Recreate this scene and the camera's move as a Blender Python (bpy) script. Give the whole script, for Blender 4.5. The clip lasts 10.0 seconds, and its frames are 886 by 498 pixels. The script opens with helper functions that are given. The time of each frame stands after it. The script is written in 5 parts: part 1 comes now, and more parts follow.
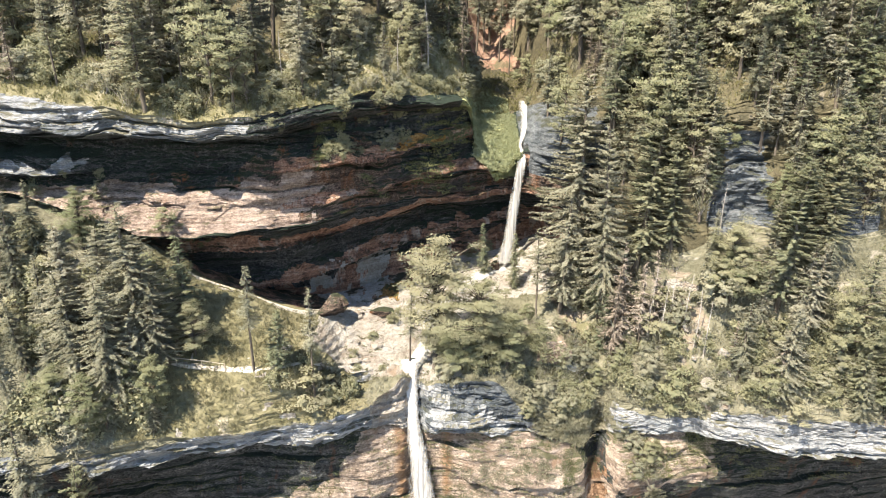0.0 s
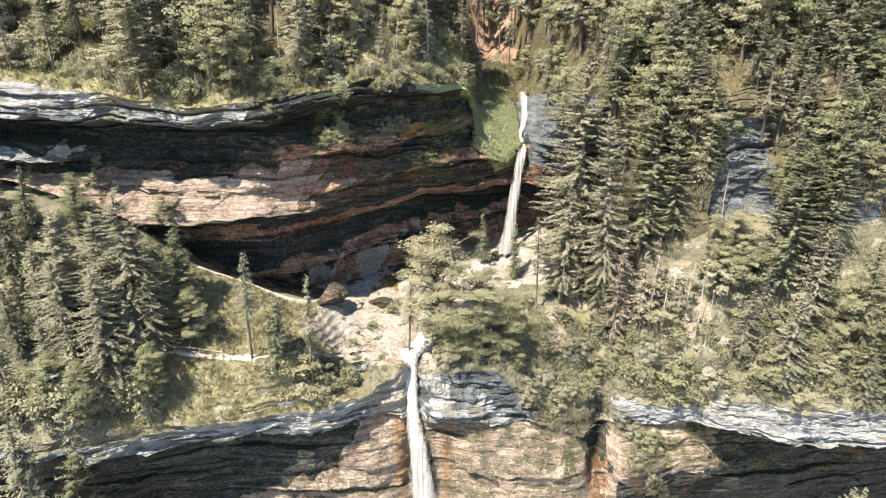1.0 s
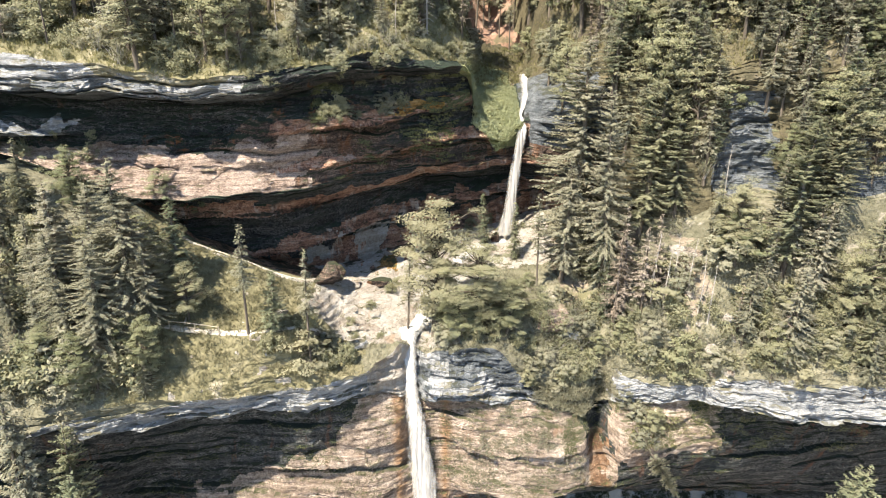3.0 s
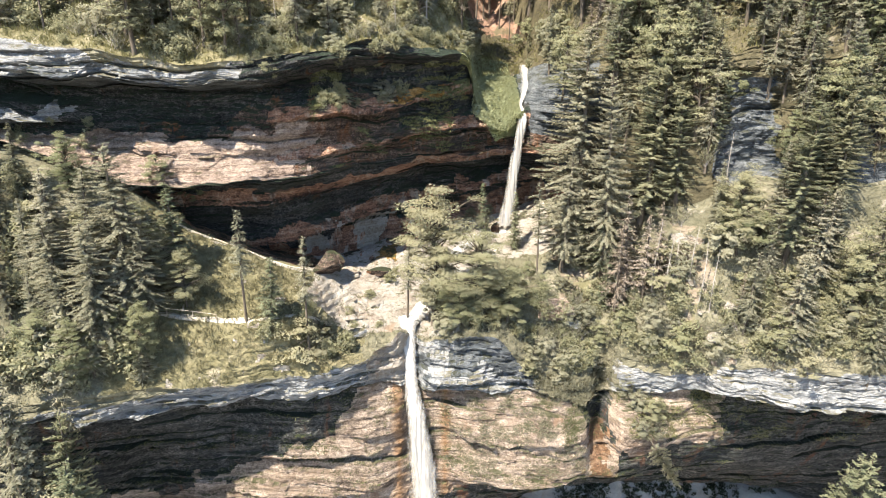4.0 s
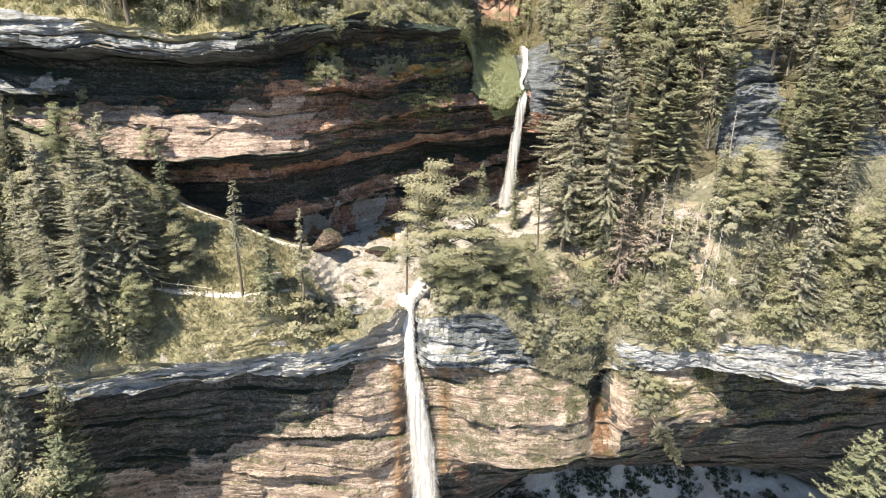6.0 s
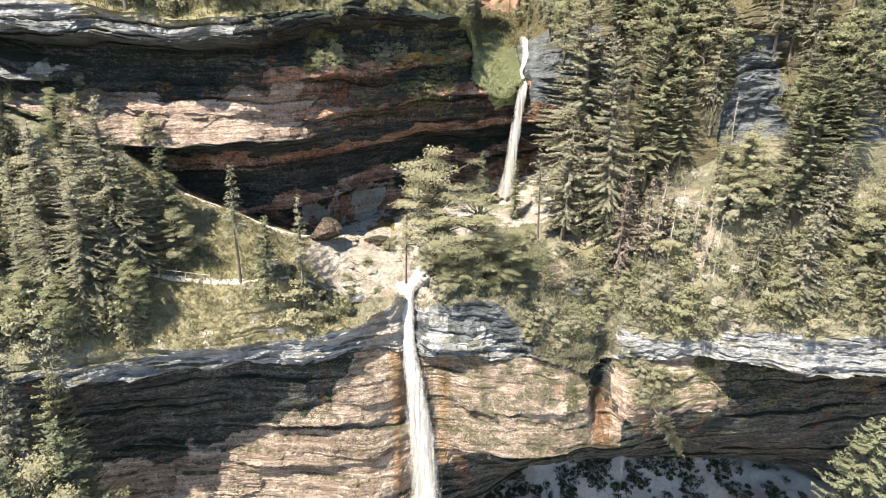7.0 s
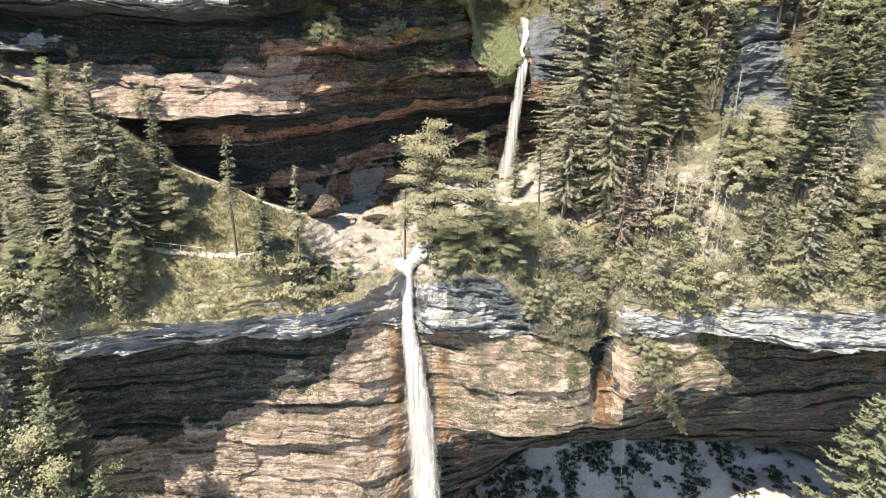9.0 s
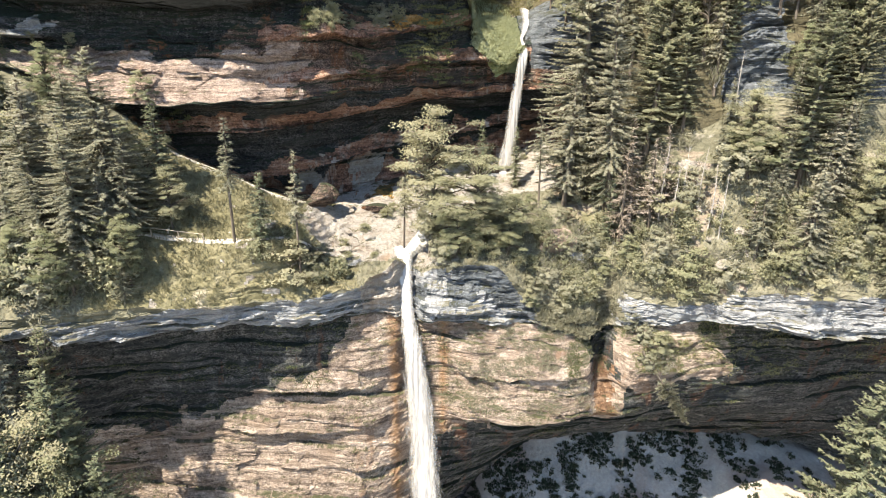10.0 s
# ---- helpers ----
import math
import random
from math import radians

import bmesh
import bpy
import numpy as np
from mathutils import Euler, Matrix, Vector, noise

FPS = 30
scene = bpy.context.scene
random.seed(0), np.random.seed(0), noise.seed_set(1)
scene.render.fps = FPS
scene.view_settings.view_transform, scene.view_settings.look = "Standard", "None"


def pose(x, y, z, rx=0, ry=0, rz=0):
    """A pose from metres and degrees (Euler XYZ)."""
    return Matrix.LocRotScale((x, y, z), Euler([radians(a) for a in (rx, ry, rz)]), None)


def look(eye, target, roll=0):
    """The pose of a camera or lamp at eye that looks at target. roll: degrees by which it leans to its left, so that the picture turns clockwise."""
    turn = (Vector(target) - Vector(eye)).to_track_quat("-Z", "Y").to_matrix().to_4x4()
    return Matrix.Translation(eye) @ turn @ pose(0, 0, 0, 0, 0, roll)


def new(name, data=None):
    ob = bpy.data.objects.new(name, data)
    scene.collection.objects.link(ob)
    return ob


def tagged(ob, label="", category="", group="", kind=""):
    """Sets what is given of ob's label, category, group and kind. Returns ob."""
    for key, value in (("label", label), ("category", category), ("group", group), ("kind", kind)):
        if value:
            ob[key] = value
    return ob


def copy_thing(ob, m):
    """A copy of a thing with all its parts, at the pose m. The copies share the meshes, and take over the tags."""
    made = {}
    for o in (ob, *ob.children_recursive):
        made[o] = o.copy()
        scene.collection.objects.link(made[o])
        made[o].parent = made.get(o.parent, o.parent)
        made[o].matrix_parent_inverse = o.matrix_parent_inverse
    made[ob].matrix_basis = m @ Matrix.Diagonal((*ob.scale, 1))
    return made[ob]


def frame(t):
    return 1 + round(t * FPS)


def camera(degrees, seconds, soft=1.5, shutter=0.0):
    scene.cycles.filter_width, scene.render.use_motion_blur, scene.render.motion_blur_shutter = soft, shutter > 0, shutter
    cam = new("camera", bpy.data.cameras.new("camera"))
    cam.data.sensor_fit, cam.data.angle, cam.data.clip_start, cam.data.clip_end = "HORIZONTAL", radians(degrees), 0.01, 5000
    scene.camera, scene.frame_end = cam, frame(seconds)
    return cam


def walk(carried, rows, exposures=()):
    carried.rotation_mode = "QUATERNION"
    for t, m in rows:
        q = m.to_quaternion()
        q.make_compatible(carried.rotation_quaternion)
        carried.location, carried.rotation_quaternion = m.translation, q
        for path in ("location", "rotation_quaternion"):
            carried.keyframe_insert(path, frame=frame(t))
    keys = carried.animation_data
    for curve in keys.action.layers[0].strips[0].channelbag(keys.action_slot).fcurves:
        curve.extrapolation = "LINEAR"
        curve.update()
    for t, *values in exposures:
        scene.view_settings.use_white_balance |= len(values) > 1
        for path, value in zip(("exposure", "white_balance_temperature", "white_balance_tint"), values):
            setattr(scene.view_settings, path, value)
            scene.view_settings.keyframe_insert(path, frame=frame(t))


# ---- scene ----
# The camera sinks straight down in front of the cliff, tilted down by the same angle all the way.
cam = camera(73.0, 10.0, 1.0)
EYE, TILT = 60.0, -19.0
FALL, DRIFT = 10.58, 0.30
EXPOSURE = 2.3
walk(cam, [(t, pose(DRIFT * t / 10, 0, EYE - FALL * t / 10, 90 + TILT, 0, 0)) for t in [0.5 * i for i in range(21)]], [(0, EXPOSURE), (10, EXPOSURE)])
# ---------------------------------------------------------------- light
SUN_AZ, SUN_EL = 46.0, 59.0          # degrees to the left of straight behind the camera, and above the horizon
to_sun = Vector((-math.sin(radians(SUN_AZ)) * math.cos(radians(SUN_EL)), -math.cos(radians(SUN_AZ)) * math.cos(radians(SUN_EL)), math.sin(radians(SUN_EL))))
sun = new("sun", bpy.data.lights.new("sun", "SUN"))
sun.data.energy, sun.data.angle, sun.data.color = 5.0, radians(0.55), (1.0, 0.905, 0.765)
sun.matrix_world = look((0, 0, 200), Vector((0, 0, 200)) - to_sun)
world = bpy.data.worlds.new("world")
scene.world = world
world.use_nodes = True
wt = world.node_tree
sky = wt.nodes.new("ShaderNodeTexSky")
sky.sky_type, sky.sun_disc = "NISHITA", False
sky.sun_elevation, sky.sun_rotation = radians(SUN_EL), math.atan2(to_sun.x, to_sun.y)
sky.dust_density, sky.ozone_density = 0.5, 3.0
wt.nodes["Background"].inputs["Strength"].default_value = 0.10
wt.links.new(sky.outputs[0], wt.nodes["Background"].inputs["Color"])


# ---------------------------------------------------------------- materials
class Mat:
    """A node material with a Principled shader and a few short ways to add textures."""

    def __init__(self, name, rough=0.85, spec=0.25):
        self.m = bpy.data.materials.new(name)
        self.m.use_nodes = True
        self.t = self.m.node_tree
        self.b = self.t.nodes["Principled BSDF"]
        self.b.inputs["Roughness"].default_value = rough
        self.b.inputs["Specular IOR Level"].default_value = spec
        self.geo = self.t.nodes.new("ShaderNodeNewGeometry")
        self.pos = self.geo.outputs["Position"]

    def link(self, a, b):
        self.t.links.new(a, b)

    def scaled(self, sx, sy, sz, off=(0, 0, 0)):
        n = self.t.nodes.new("ShaderNodeMapping")
        n.inputs["Scale"].default_value = (sx, sy, sz)
        n.inputs["Location"].default_value = off
        self.link(self.pos, n.inputs["Vector"])
        return n.outputs[0]

    def noise(self, vec, scale=1.0, detail=5.0, rough=0.6, distort=0.0):
        n = self.t.nodes.new("ShaderNodeTexNoise")
        n.inputs["Scale"].default_value, n.inputs["Detail"].default_value = scale, detail
        n.inputs["Roughness"].default_value, n.inputs["Distortion"].default_value = rough, distort
        self.link(vec, n.inputs["Vector"])
        return n.outputs[0]

    def ramp(self, fac, stops):
        n = self.t.nodes.new("ShaderNodeValToRGB")
        e = n.color_ramp.elements
        while len(e) < len(stops):
            e.new(0.5)
        for el, (p, c) in zip(e, stops):
            el.position = p
            el.color = (*c, 1) if not isinstance(c, (int, float)) else (c, c, c, 1)
        self.link(fac, n.inputs[0])
        return n.outputs[0]

    def mix(self, fac, a, b, mode="MIX"):
        n = self.t.nodes.new("ShaderNodeMix")
        n.data_type, n.blend_type = "RGBA", mode
        for sock, v in ((n.inputs[0], fac), (n.inputs[6], a), (n.inputs[7], b)):
            if isinstance(v, (int, float)):
                sock.default_value = v
            elif isinstance(v, tuple):
                sock.default_value = (*v, 1)
            else:
                self.link(v, sock)
        return n.outputs[2]

    def math(self, op, a, b=0.0):
        n = self.t.nodes.new("ShaderNodeMath")
        n.operation = op
        for sock, v in ((n.inputs[0], a), (n.inputs[1], b)):
            if isinstance(v, (int, float)):
                sock.default_value = v
            else:
                self.link(v, sock)
        return n.outputs[0]

    def up(self):
        s = self.t.nodes.new("ShaderNodeSeparateXYZ")
        self.link(self.geo.outputs["Normal"], s.inputs[0])
        return s.outputs[2]

    def bump(self, height, strength=0.5, dist=0.1):
        n = self.t.nodes.new("ShaderNodeBump")
        n.inputs["Strength"].default_value, n.inputs["Distance"].default_value = strength, dist
        self.link(height, n.inputs["Height"])
        self.link(n.outputs[0], self.b.inputs["Normal"])

    def color(self, c):
        if isinstance(c, tuple):
            self.b.inputs["Base Color"].default_value = (*c, 1)
        else:
            self.link(c, self.b.inputs["Base Color"])
        return self.m


def rock_material(name, dark, mid, light, stain, stain_at, moss, moss_at, fine=1.0, stain2=None, runs=(), cracked=0.34, mix3=(0.36, 0.24, 0.40), speckle=1.0):
    """Layered rock: thin beds across the height, blotches, cracks, run-off stains, and moss on the upward faces.
    runs: orange seeps down the face, as (x, half width)."""
    k = Mat(name, 0.9, 0.2)
    beds = k.noise(k.scaled(0.16, 0.16, 2.4), fine, 9, 0.74, 0.2)
    blot = k.noise(k.pos, 0.45, 8, 0.72, 0.6)
    grain = k.noise(k.pos, 3.2, 8, 0.78)
    f = k.math("ADD", k.math("MULTIPLY", beds, mix3[0]), k.math("ADD", k.math("MULTIPLY", blot, mix3[1]), k.math("MULTIPLY", grain, mix3[2])))
    c = k.ramp(f, [(0.425, dark), (0.50, mid), (0.575, light)])
    speck = k.noise(k.scaled(1.0, 1.0, 1.8), 7.5, 6, 0.8)
    c = k.mix(1.0, c, k.ramp(speck, [(0.38, 1.0 - 1.5 * cracked * speckle), (0.5, 1.0), (0.60, 1.0 + 1.2 * cracked * speckle)]), "MULTIPLY")
    st = k.noise(k.scaled(0.55, 0.3, 0.12, (7, 3, 1)), 1.0, 7, 0.7, 0.8)
    c = k.mix(k.ramp(st, [(stain_at, 0.0), (stain_at + 0.10, 0.8)]), c, stain)
    if stain2:
        s2 = k.noise(k.scaled(0.18, 0.18, 0.6, (31, 9, 4)), 1.0, 8, 0.72, 0.5)
        c = k.mix(k.ramp(s2, [(0.52, 0.0), (0.60, 0.75)]), c, stain2)
    if runs:
        sep = k.t.nodes.new("ShaderNodeSeparateXYZ")
        k.link(k.pos, sep.inputs[0])
        for x0, w in runs:
            near = k.math("SUBTRACT", 1.0, k.math("DIVIDE", k.math("ABSOLUTE", k.math("SUBTRACT", sep.outputs[0], x0)), w))
            near = k.math("ADD", near, k.math("MULTIPLY", k.math("SUBTRACT", blot, 0.5), 2.2))
            c = k.mix(k.ramp(near, [(0.30, 0.0), (1.1, 0.7)]), c, k.mix(grain, (0.36, 0.19, 0.07), (0.17, 0.08, 0.03)))
    vo = k.t.nodes.new("ShaderNodeTexVoronoi")
    vo.feature = "DISTANCE_TO_EDGE"
    vo.inputs["Scale"].default_value = 1.0
    jit = k.t.nodes.new("ShaderNodeVectorMath")
    jit.operation = "ADD"
    nz = k.t.nodes.new("ShaderNodeTexNoise")
    nz.inputs["Scale"].default_value, nz.inputs["Detail"].default_value = 1.3, 5
    k.link(k.pos, nz.inputs["Vector"])
    k.link(k.scaled(0.13, 0.13, 2.0), jit.inputs[0])
    soft = k.t.nodes.new("ShaderNodeVectorMath")
    soft.operation = "SCALE"
    soft.inputs["Scale"].default_value = 0.28
    k.link(nz.outputs["Color"], soft.inputs[0])
    k.link(soft.outputs[0], jit.inputs[1])
    k.link(jit.outputs[0], vo.inputs["Vector"])
    crack = k.ramp(vo.outputs["Distance"], [(0.0, 0.0), (0.05, 1.0)])
    # crack lines darkened: the shade of their recesses is put into the colour
    c = k.mix(k.math("MULTIPLY", k.math("SUBTRACT", 1.0, crack), cracked), c, tuple(v * 0.6 for v in dark))
    mo = k.math("ADD", k.math("MULTIPLY", k.up(), 0.45), k.noise(k.pos, 0.7, 9, 0.75))
    mcol = k.mix(k.noise(k.pos, 3.0, 4), moss, tuple(v * 0.45 for v in moss))
    c = k.mix(k.ramp(mo, [(moss_at, 0.0), (moss_at + 0.12, 0.9)]), c, mcol)
    k.bump(k.math("ADD", k.math("ADD", k.math("MULTIPLY", beds, 1.0), k.math("ADD", k.math("MULTIPLY", grain, 1.3 * speckle), k.math("MULTIPLY", speck, 0.5 * speckle))), k.math("MULTIPLY", crack, 0.8 * cracked)), 1.0, 0.5)
    return k.color(c)


M_CONGL = rock_material("brown_conglomerate_rock", (0.0845, 0.0642, 0.0494), (0.323, 0.253, 0.197), (0.522, 0.427, 0.34), (0.238, 0.147, 0.0936), 0.58, (0.0922, 0.0982, 0.0449), 0.82, 1.0, (0.23, 0.17, 0.124), ((-3.6, 0.9), (0.3, 0.9)), 0.30, (0.40, 0.26, 0.34), 1.0)
M_UPPER = rock_material("reddish_layered_rock", (0.0224, 0.0166, 0.0141), (0.128, 0.0864, 0.064), (0.307, 0.23, 0.176), (0.211, 0.0864, 0.032), 0.535, (0.0512, 0.0672, 0.032), 0.73, 1.0, (0.0544, 0.0512, 0.048), (), 0.40, (0.36, 0.24, 0.40), 1.5)
M_BAND = rock_material("pinkish_pale_rock", (0.117, 0.0832, 0.0645), (0.324, 0.246, 0.194), (0.457, 0.368, 0.301), (0.206, 0.123, 0.0788), 0.62, (0.117, 0.108, 0.0573), 0.92, 1.0, None, (), 0.30, (0.40, 0.26, 0.34), 0.9)
# damp mossy rock, its colour deepened to carry the shade below the rim
M_DAMP_SHADE = rock_material("damp_mossy_shade_rock", (0.0141, 0.0166, 0.0173), (0.0672, 0.0685, 0.064), (0.173, 0.166, 0.15), (0.154, 0.0704, 0.0384), 0.555, (0.0288, 0.041, 0.0243), 0.60, 1.0, (0.032, 0.0384, 0.0384), (), 0.42, (0.36, 0.24, 0.40), 1.6)
# wet rock, darkened and cooled further to hold the shade under overhangs
M_DARK = rock_material("shade_darkened_wet_rock", (0.0141, 0.016, 0.0173), (0.0544, 0.0563, 0.055), (0.138, 0.132, 0.125), (0.141, 0.064, 0.0288), 0.58, (0.03, 0.05, 0.03), 0.70, 1.0, (0.048, 0.0512, 0.0416), (), 0.42, (0.36, 0.24, 0.40), 1.6)
M_RUST = rock_material("rusty_wet_rock", (0.075, 0.042, 0.03), (0.31, 0.165, 0.105), (0.45, 0.31, 0.225), (0.50, 0.44, 0.37), 0.55, (0.038, 0.045, 0.022), 0.82, 0.8, (0.045, 0.038, 0.034))
M_SEEP = rock_material("orange_seeping_rock", (0.05, 0.03, 0.018), (0.165, 0.092, 0.05), (0.28, 0.185, 0.115), (0.10, 0.055, 0.03), 0.50, (0.07, 0.07, 0.03), 0.95, 0.9, (0.27, 0.20, 0.14), (), 0.3)
M_LICHEN = rock_material("orange_lichen_rock", (0.12, 0.065, 0.02), (0.34, 0.185, 0.05), (0.42, 0.27, 0.11), (0.10, 0.07, 0.04), 0.56, (0.06, 0.075, 0.03), 0.85, 1.0)
M_LIME = rock_material("grey_bedded_limestone", (0.09, 0.0955, 0.1), (0.225, 0.23, 0.23), (0.33, 0.328, 0.32), (0.142, 0.148, 0.15), 0.60, (0.13, 0.117, 0.0665), 0.86, 1.2, (0.186, 0.197, 0.201), (), 0.34, (0.46, 0.32, 0.22), 0.5)
# darker, bluer copy of the limestone, with the shade put into its colour
M_LIME_SHADE = rock_material("blue_grey_limestone_in_shade", (0.03, 0.0351, 0.0384), (0.0938, 0.103, 0.11), (0.173, 0.181, 0.184), (0.0562, 0.0624, 0.068), 0.60, (0.0577, 0.0601, 0.036), 0.84, 1.2, (0.0788, 0.0897, 0.096), (), 0.3, (0.42, 0.34, 0.24), 0.6)
M_PALE = rock_material("pale_tufa_rock", (0.226, 0.184, 0.143), (0.345, 0.313, 0.267), (0.385, 0.37, 0.34), (0.273, 0.196, 0.131), 0.57, (0.119, 0.113, 0.0536), 0.98, 0.8, None, (), 0.12)


def ground_material(name, a, b, c3, soil, soil_at):
    k = Mat(name, 0.95, 0.1)
    n1 = k.noise(k.pos, 0.22, 6, 0.65, 0.5)
    n2 = k.noise(k.pos, 2.2, 6, 0.7)
    f = k.math("ADD", k.math("MULTIPLY", n1, 0.6), k.math("MULTIPLY", n2, 0.4))
    c = k.ramp(f, [(0.36, a), (0.5, b), (0.64, c3)])
    s = k.noise(k.scaled(0.4, 0.4, 0.4, (3, 8, 5)), 1.0, 7, 0.7, 0.6)
    c = k.mix(k.ramp(s, [(soil_at, 0.0), (soil_at + 0.08, 1.0)]), c, soil)
    k.bump(n2, 0.9, 0.25)
    return k.color(c)


M_GRASS = ground_material("dry_grass_slope", (0.0544, 0.0531, 0.0333), (0.106, 0.0992, 0.0672), (0.163, 0.15, 0.109), (0.23, 0.205, 0.166), 0.58)
# the grass ground again, with the warm tint of sunlit places in its colour
M_MEADOW_SUNLIT = ground_material("sunny_meadow_grass", (0.0594, 0.0567, 0.0297), (0.115, 0.104, 0.0585), (0.167, 0.147, 0.09), (0.225, 0.198, 0.144), 0.60)
M_FOREST = ground_material("forest_floor", (0.0269, 0.025, 0.0154), (0.0589, 0.0512, 0.0307), (0.0992, 0.0864, 0.0512), (0.179, 0.154, 0.115), 0.60)
M_MOSS = ground_material("green_moss_bank", (0.105, 0.118, 0.055), (0.175, 0.185, 0.088), (0.24, 0.24, 0.13), (0.25, 0.215, 0.135), 0.64)
M_SOIL = ground_material("bare_pinkish_soil", (0.096, 0.0768, 0.0544), (0.15, 0.122, 0.0896), (0.205, 0.173, 0.134), (0.096, 0.0896, 0.0512), 0.50)
M_RED = ground_material("red_soil_bank", (0.096, 0.0576, 0.0384), (0.179, 0.112, 0.08), (0.243, 0.17, 0.128), (0.0768, 0.064, 0.0384), 0.53)
k = Mat("scree_with_dark_plants", 0.95, 0.1)
blot = k.noise(k.scaled(0.9, 0.55, 0.55), 1.0, 4, 0.55, 0.3)
gr = k.noise(k.pos, 3.0, 6, 0.7)
c = k.ramp(gr, [(0.3, (0.22, 0.205, 0.18)), (0.7, (0.31, 0.286, 0.252))])
c = k.mix(k.ramp(k.noise(k.pos, 0.15, 3), [(0.5, 0.0), (0.65, 0.7)]), c, (0.211, 0.147, 0.118))
k.bump(gr, 0.8, 0.2)
M_SCREE = k.color(c)


def leaf_material(name, c1, c2, c3, through_light=0.3):
    """Leaves and needles: a colour for each leaf and a drift from plant to plant, with light coming through."""
    k = Mat(name, 0.9, 0.05)
    info = k.t.nodes.new("ShaderNodeObjectInfo")
    f = k.math("ADD", k.math("MULTIPLY", k.geo.outputs["Random Per Island"], 0.35), k.math("MULTIPLY", info.outputs["Random"], 0.65))
    c = k.ramp(f, [(0.15, c1), (0.5, c2), (0.85, c3)])
    k.color(c)
    tr = k.t.nodes.new("ShaderNodeBsdfTranslucent")
    k.link(k.mix(0.2, c, (0.352, 0.384, 0.256)), tr.inputs[0])
    mx = k.t.nodes.new("ShaderNodeMixShader")
    mx.inputs[0].default_value = through_light
    k.link(k.b.outputs[0], mx.inputs[1])
    k.link(tr.outputs[0], mx.inputs[2])
    k.link(mx.outputs[0], k.t.nodes["Material Output"].inputs[0])
    return k.m


M_SPRUCE = leaf_material("spruce_needles", (0.134, 0.134, 0.093), (0.212, 0.205, 0.148), (0.254, 0.238, 0.180), 0.48)
M_LARCH = leaf_material("larch_needles", (0.16, 0.158, 0.112), (0.211, 0.205, 0.144), (0.239, 0.226, 0.165), 0.48)
M_BEECH = leaf_material("broad_leaves", (0.129, 0.138, 0.077), (0.199, 0.197, 0.119), (0.242, 0.225, 0.149), 0.48)
M_FIR = leaf_material("fir_needles", (0.113, 0.127, 0.080), (0.173, 0.179, 0.111), (0.225, 0.215, 0.139), 0.48)
M_DRY = leaf_material("dry_brown_needles", (0.141, 0.112, 0.0864), (0.211, 0.173, 0.138), (0.269, 0.227, 0.186))
M_BLADE = leaf_material("dry_grass_blades", (0.0774, 0.0774, 0.0479), (0.138, 0.132, 0.0873), (0.218, 0.202, 0.144), 0.3)
# grass blades again, holding the warm sunlit tint of the meadow in their colour
M_STALK_SUNLIT = leaf_material("sunlit_meadow_blades", (0.066, 0.0642, 0.0334), (0.121, 0.11, 0.0634), (0.172, 0.151, 0.101))
M_TURF = leaf_material("olive_turf_blades", (0.0686, 0.0669, 0.0266), (0.114, 0.106, 0.0446), (0.157, 0.136, 0.0693))
M_BANK = leaf_material("light_green_bank_plants", (0.21, 0.225, 0.125), (0.27, 0.28, 0.165), (0.31, 0.31, 0.20), 0.4)
M_CLING = leaf_material("cliff_plants", (0.0448, 0.0544, 0.0256), (0.0896, 0.096, 0.0448), (0.166, 0.16, 0.0768))
M_HERB = leaf_material("dark_herb_leaves", (0.0192, 0.0256, 0.0179), (0.032, 0.0397, 0.0269), (0.048, 0.0576, 0.0384))


def bark_material(name, a, b):
    k = Mat(name, 0.95, 0.1)
    n = k.noise(k.scaled(3, 3, 0.5), 1.5, 5, 0.7)
    k.bump(n, 0.8, 0.05)
    return k.color(k.ramp(n, [(0.35, a), (0.65, b)]))


M_BARK = bark_material("grey_brown_bark", (0.045, 0.037, 0.028), (0.12, 0.10, 0.078))
M_SNAG = bark_material("bleached_dead_wood", (0.179, 0.163, 0.144), (0.307, 0.282, 0.25))
M_RAIL = bark_material("weathered_rail_wood", (0.192, 0.16, 0.122), (0.32, 0.282, 0.224))


def water_material(name, body):
    """White falling water: long fine streaks, thinning out towards the rim of the sheet. body: how full the sheet is."""
    k = Mat(name, 0.45, 0.3)
    st = k.noise(k.scaled(5.0, 5.0, 0.12), 1.0, 6, 0.6, 0.2)
    k.color(k.ramp(st, [(0.30, (0.205, 0.198, 0.184)), (0.60, (0.28, 0.27, 0.25))]))
    k.bump(st, 0.2, 0.06)
    at = k.t.nodes.new("ShaderNodeAttribute")
    at.attribute_name = "rim"
    fill = k.math("ADD", k.math("MULTIPLY", k.math("SUBTRACT", 1.0, at.outputs["Fac"]), 1.75), k.math("MULTIPLY", k.math("SUBTRACT", st, 0.5), 1.5))
    tp = k.t.nodes.new("ShaderNodeBsdfTransparent")
    mx = k.t.nodes.new("ShaderNodeMixShader")
    k.link(k.ramp(k.math("ADD", fill, body), [(0.0, 0.0), (1.0, 1.0)]), mx.inputs[0])
    k.link(tp.outputs[0], mx.inputs[1])
    k.link(k.b.outputs[0], mx.inputs[2])
    k.link(mx.outputs[0], k.t.nodes["Material Output"].inputs[0])
    return k.m


M_WATER = water_material("white_water", -0.05)
M_VEIL = water_material("white_water_veil", -0.6)


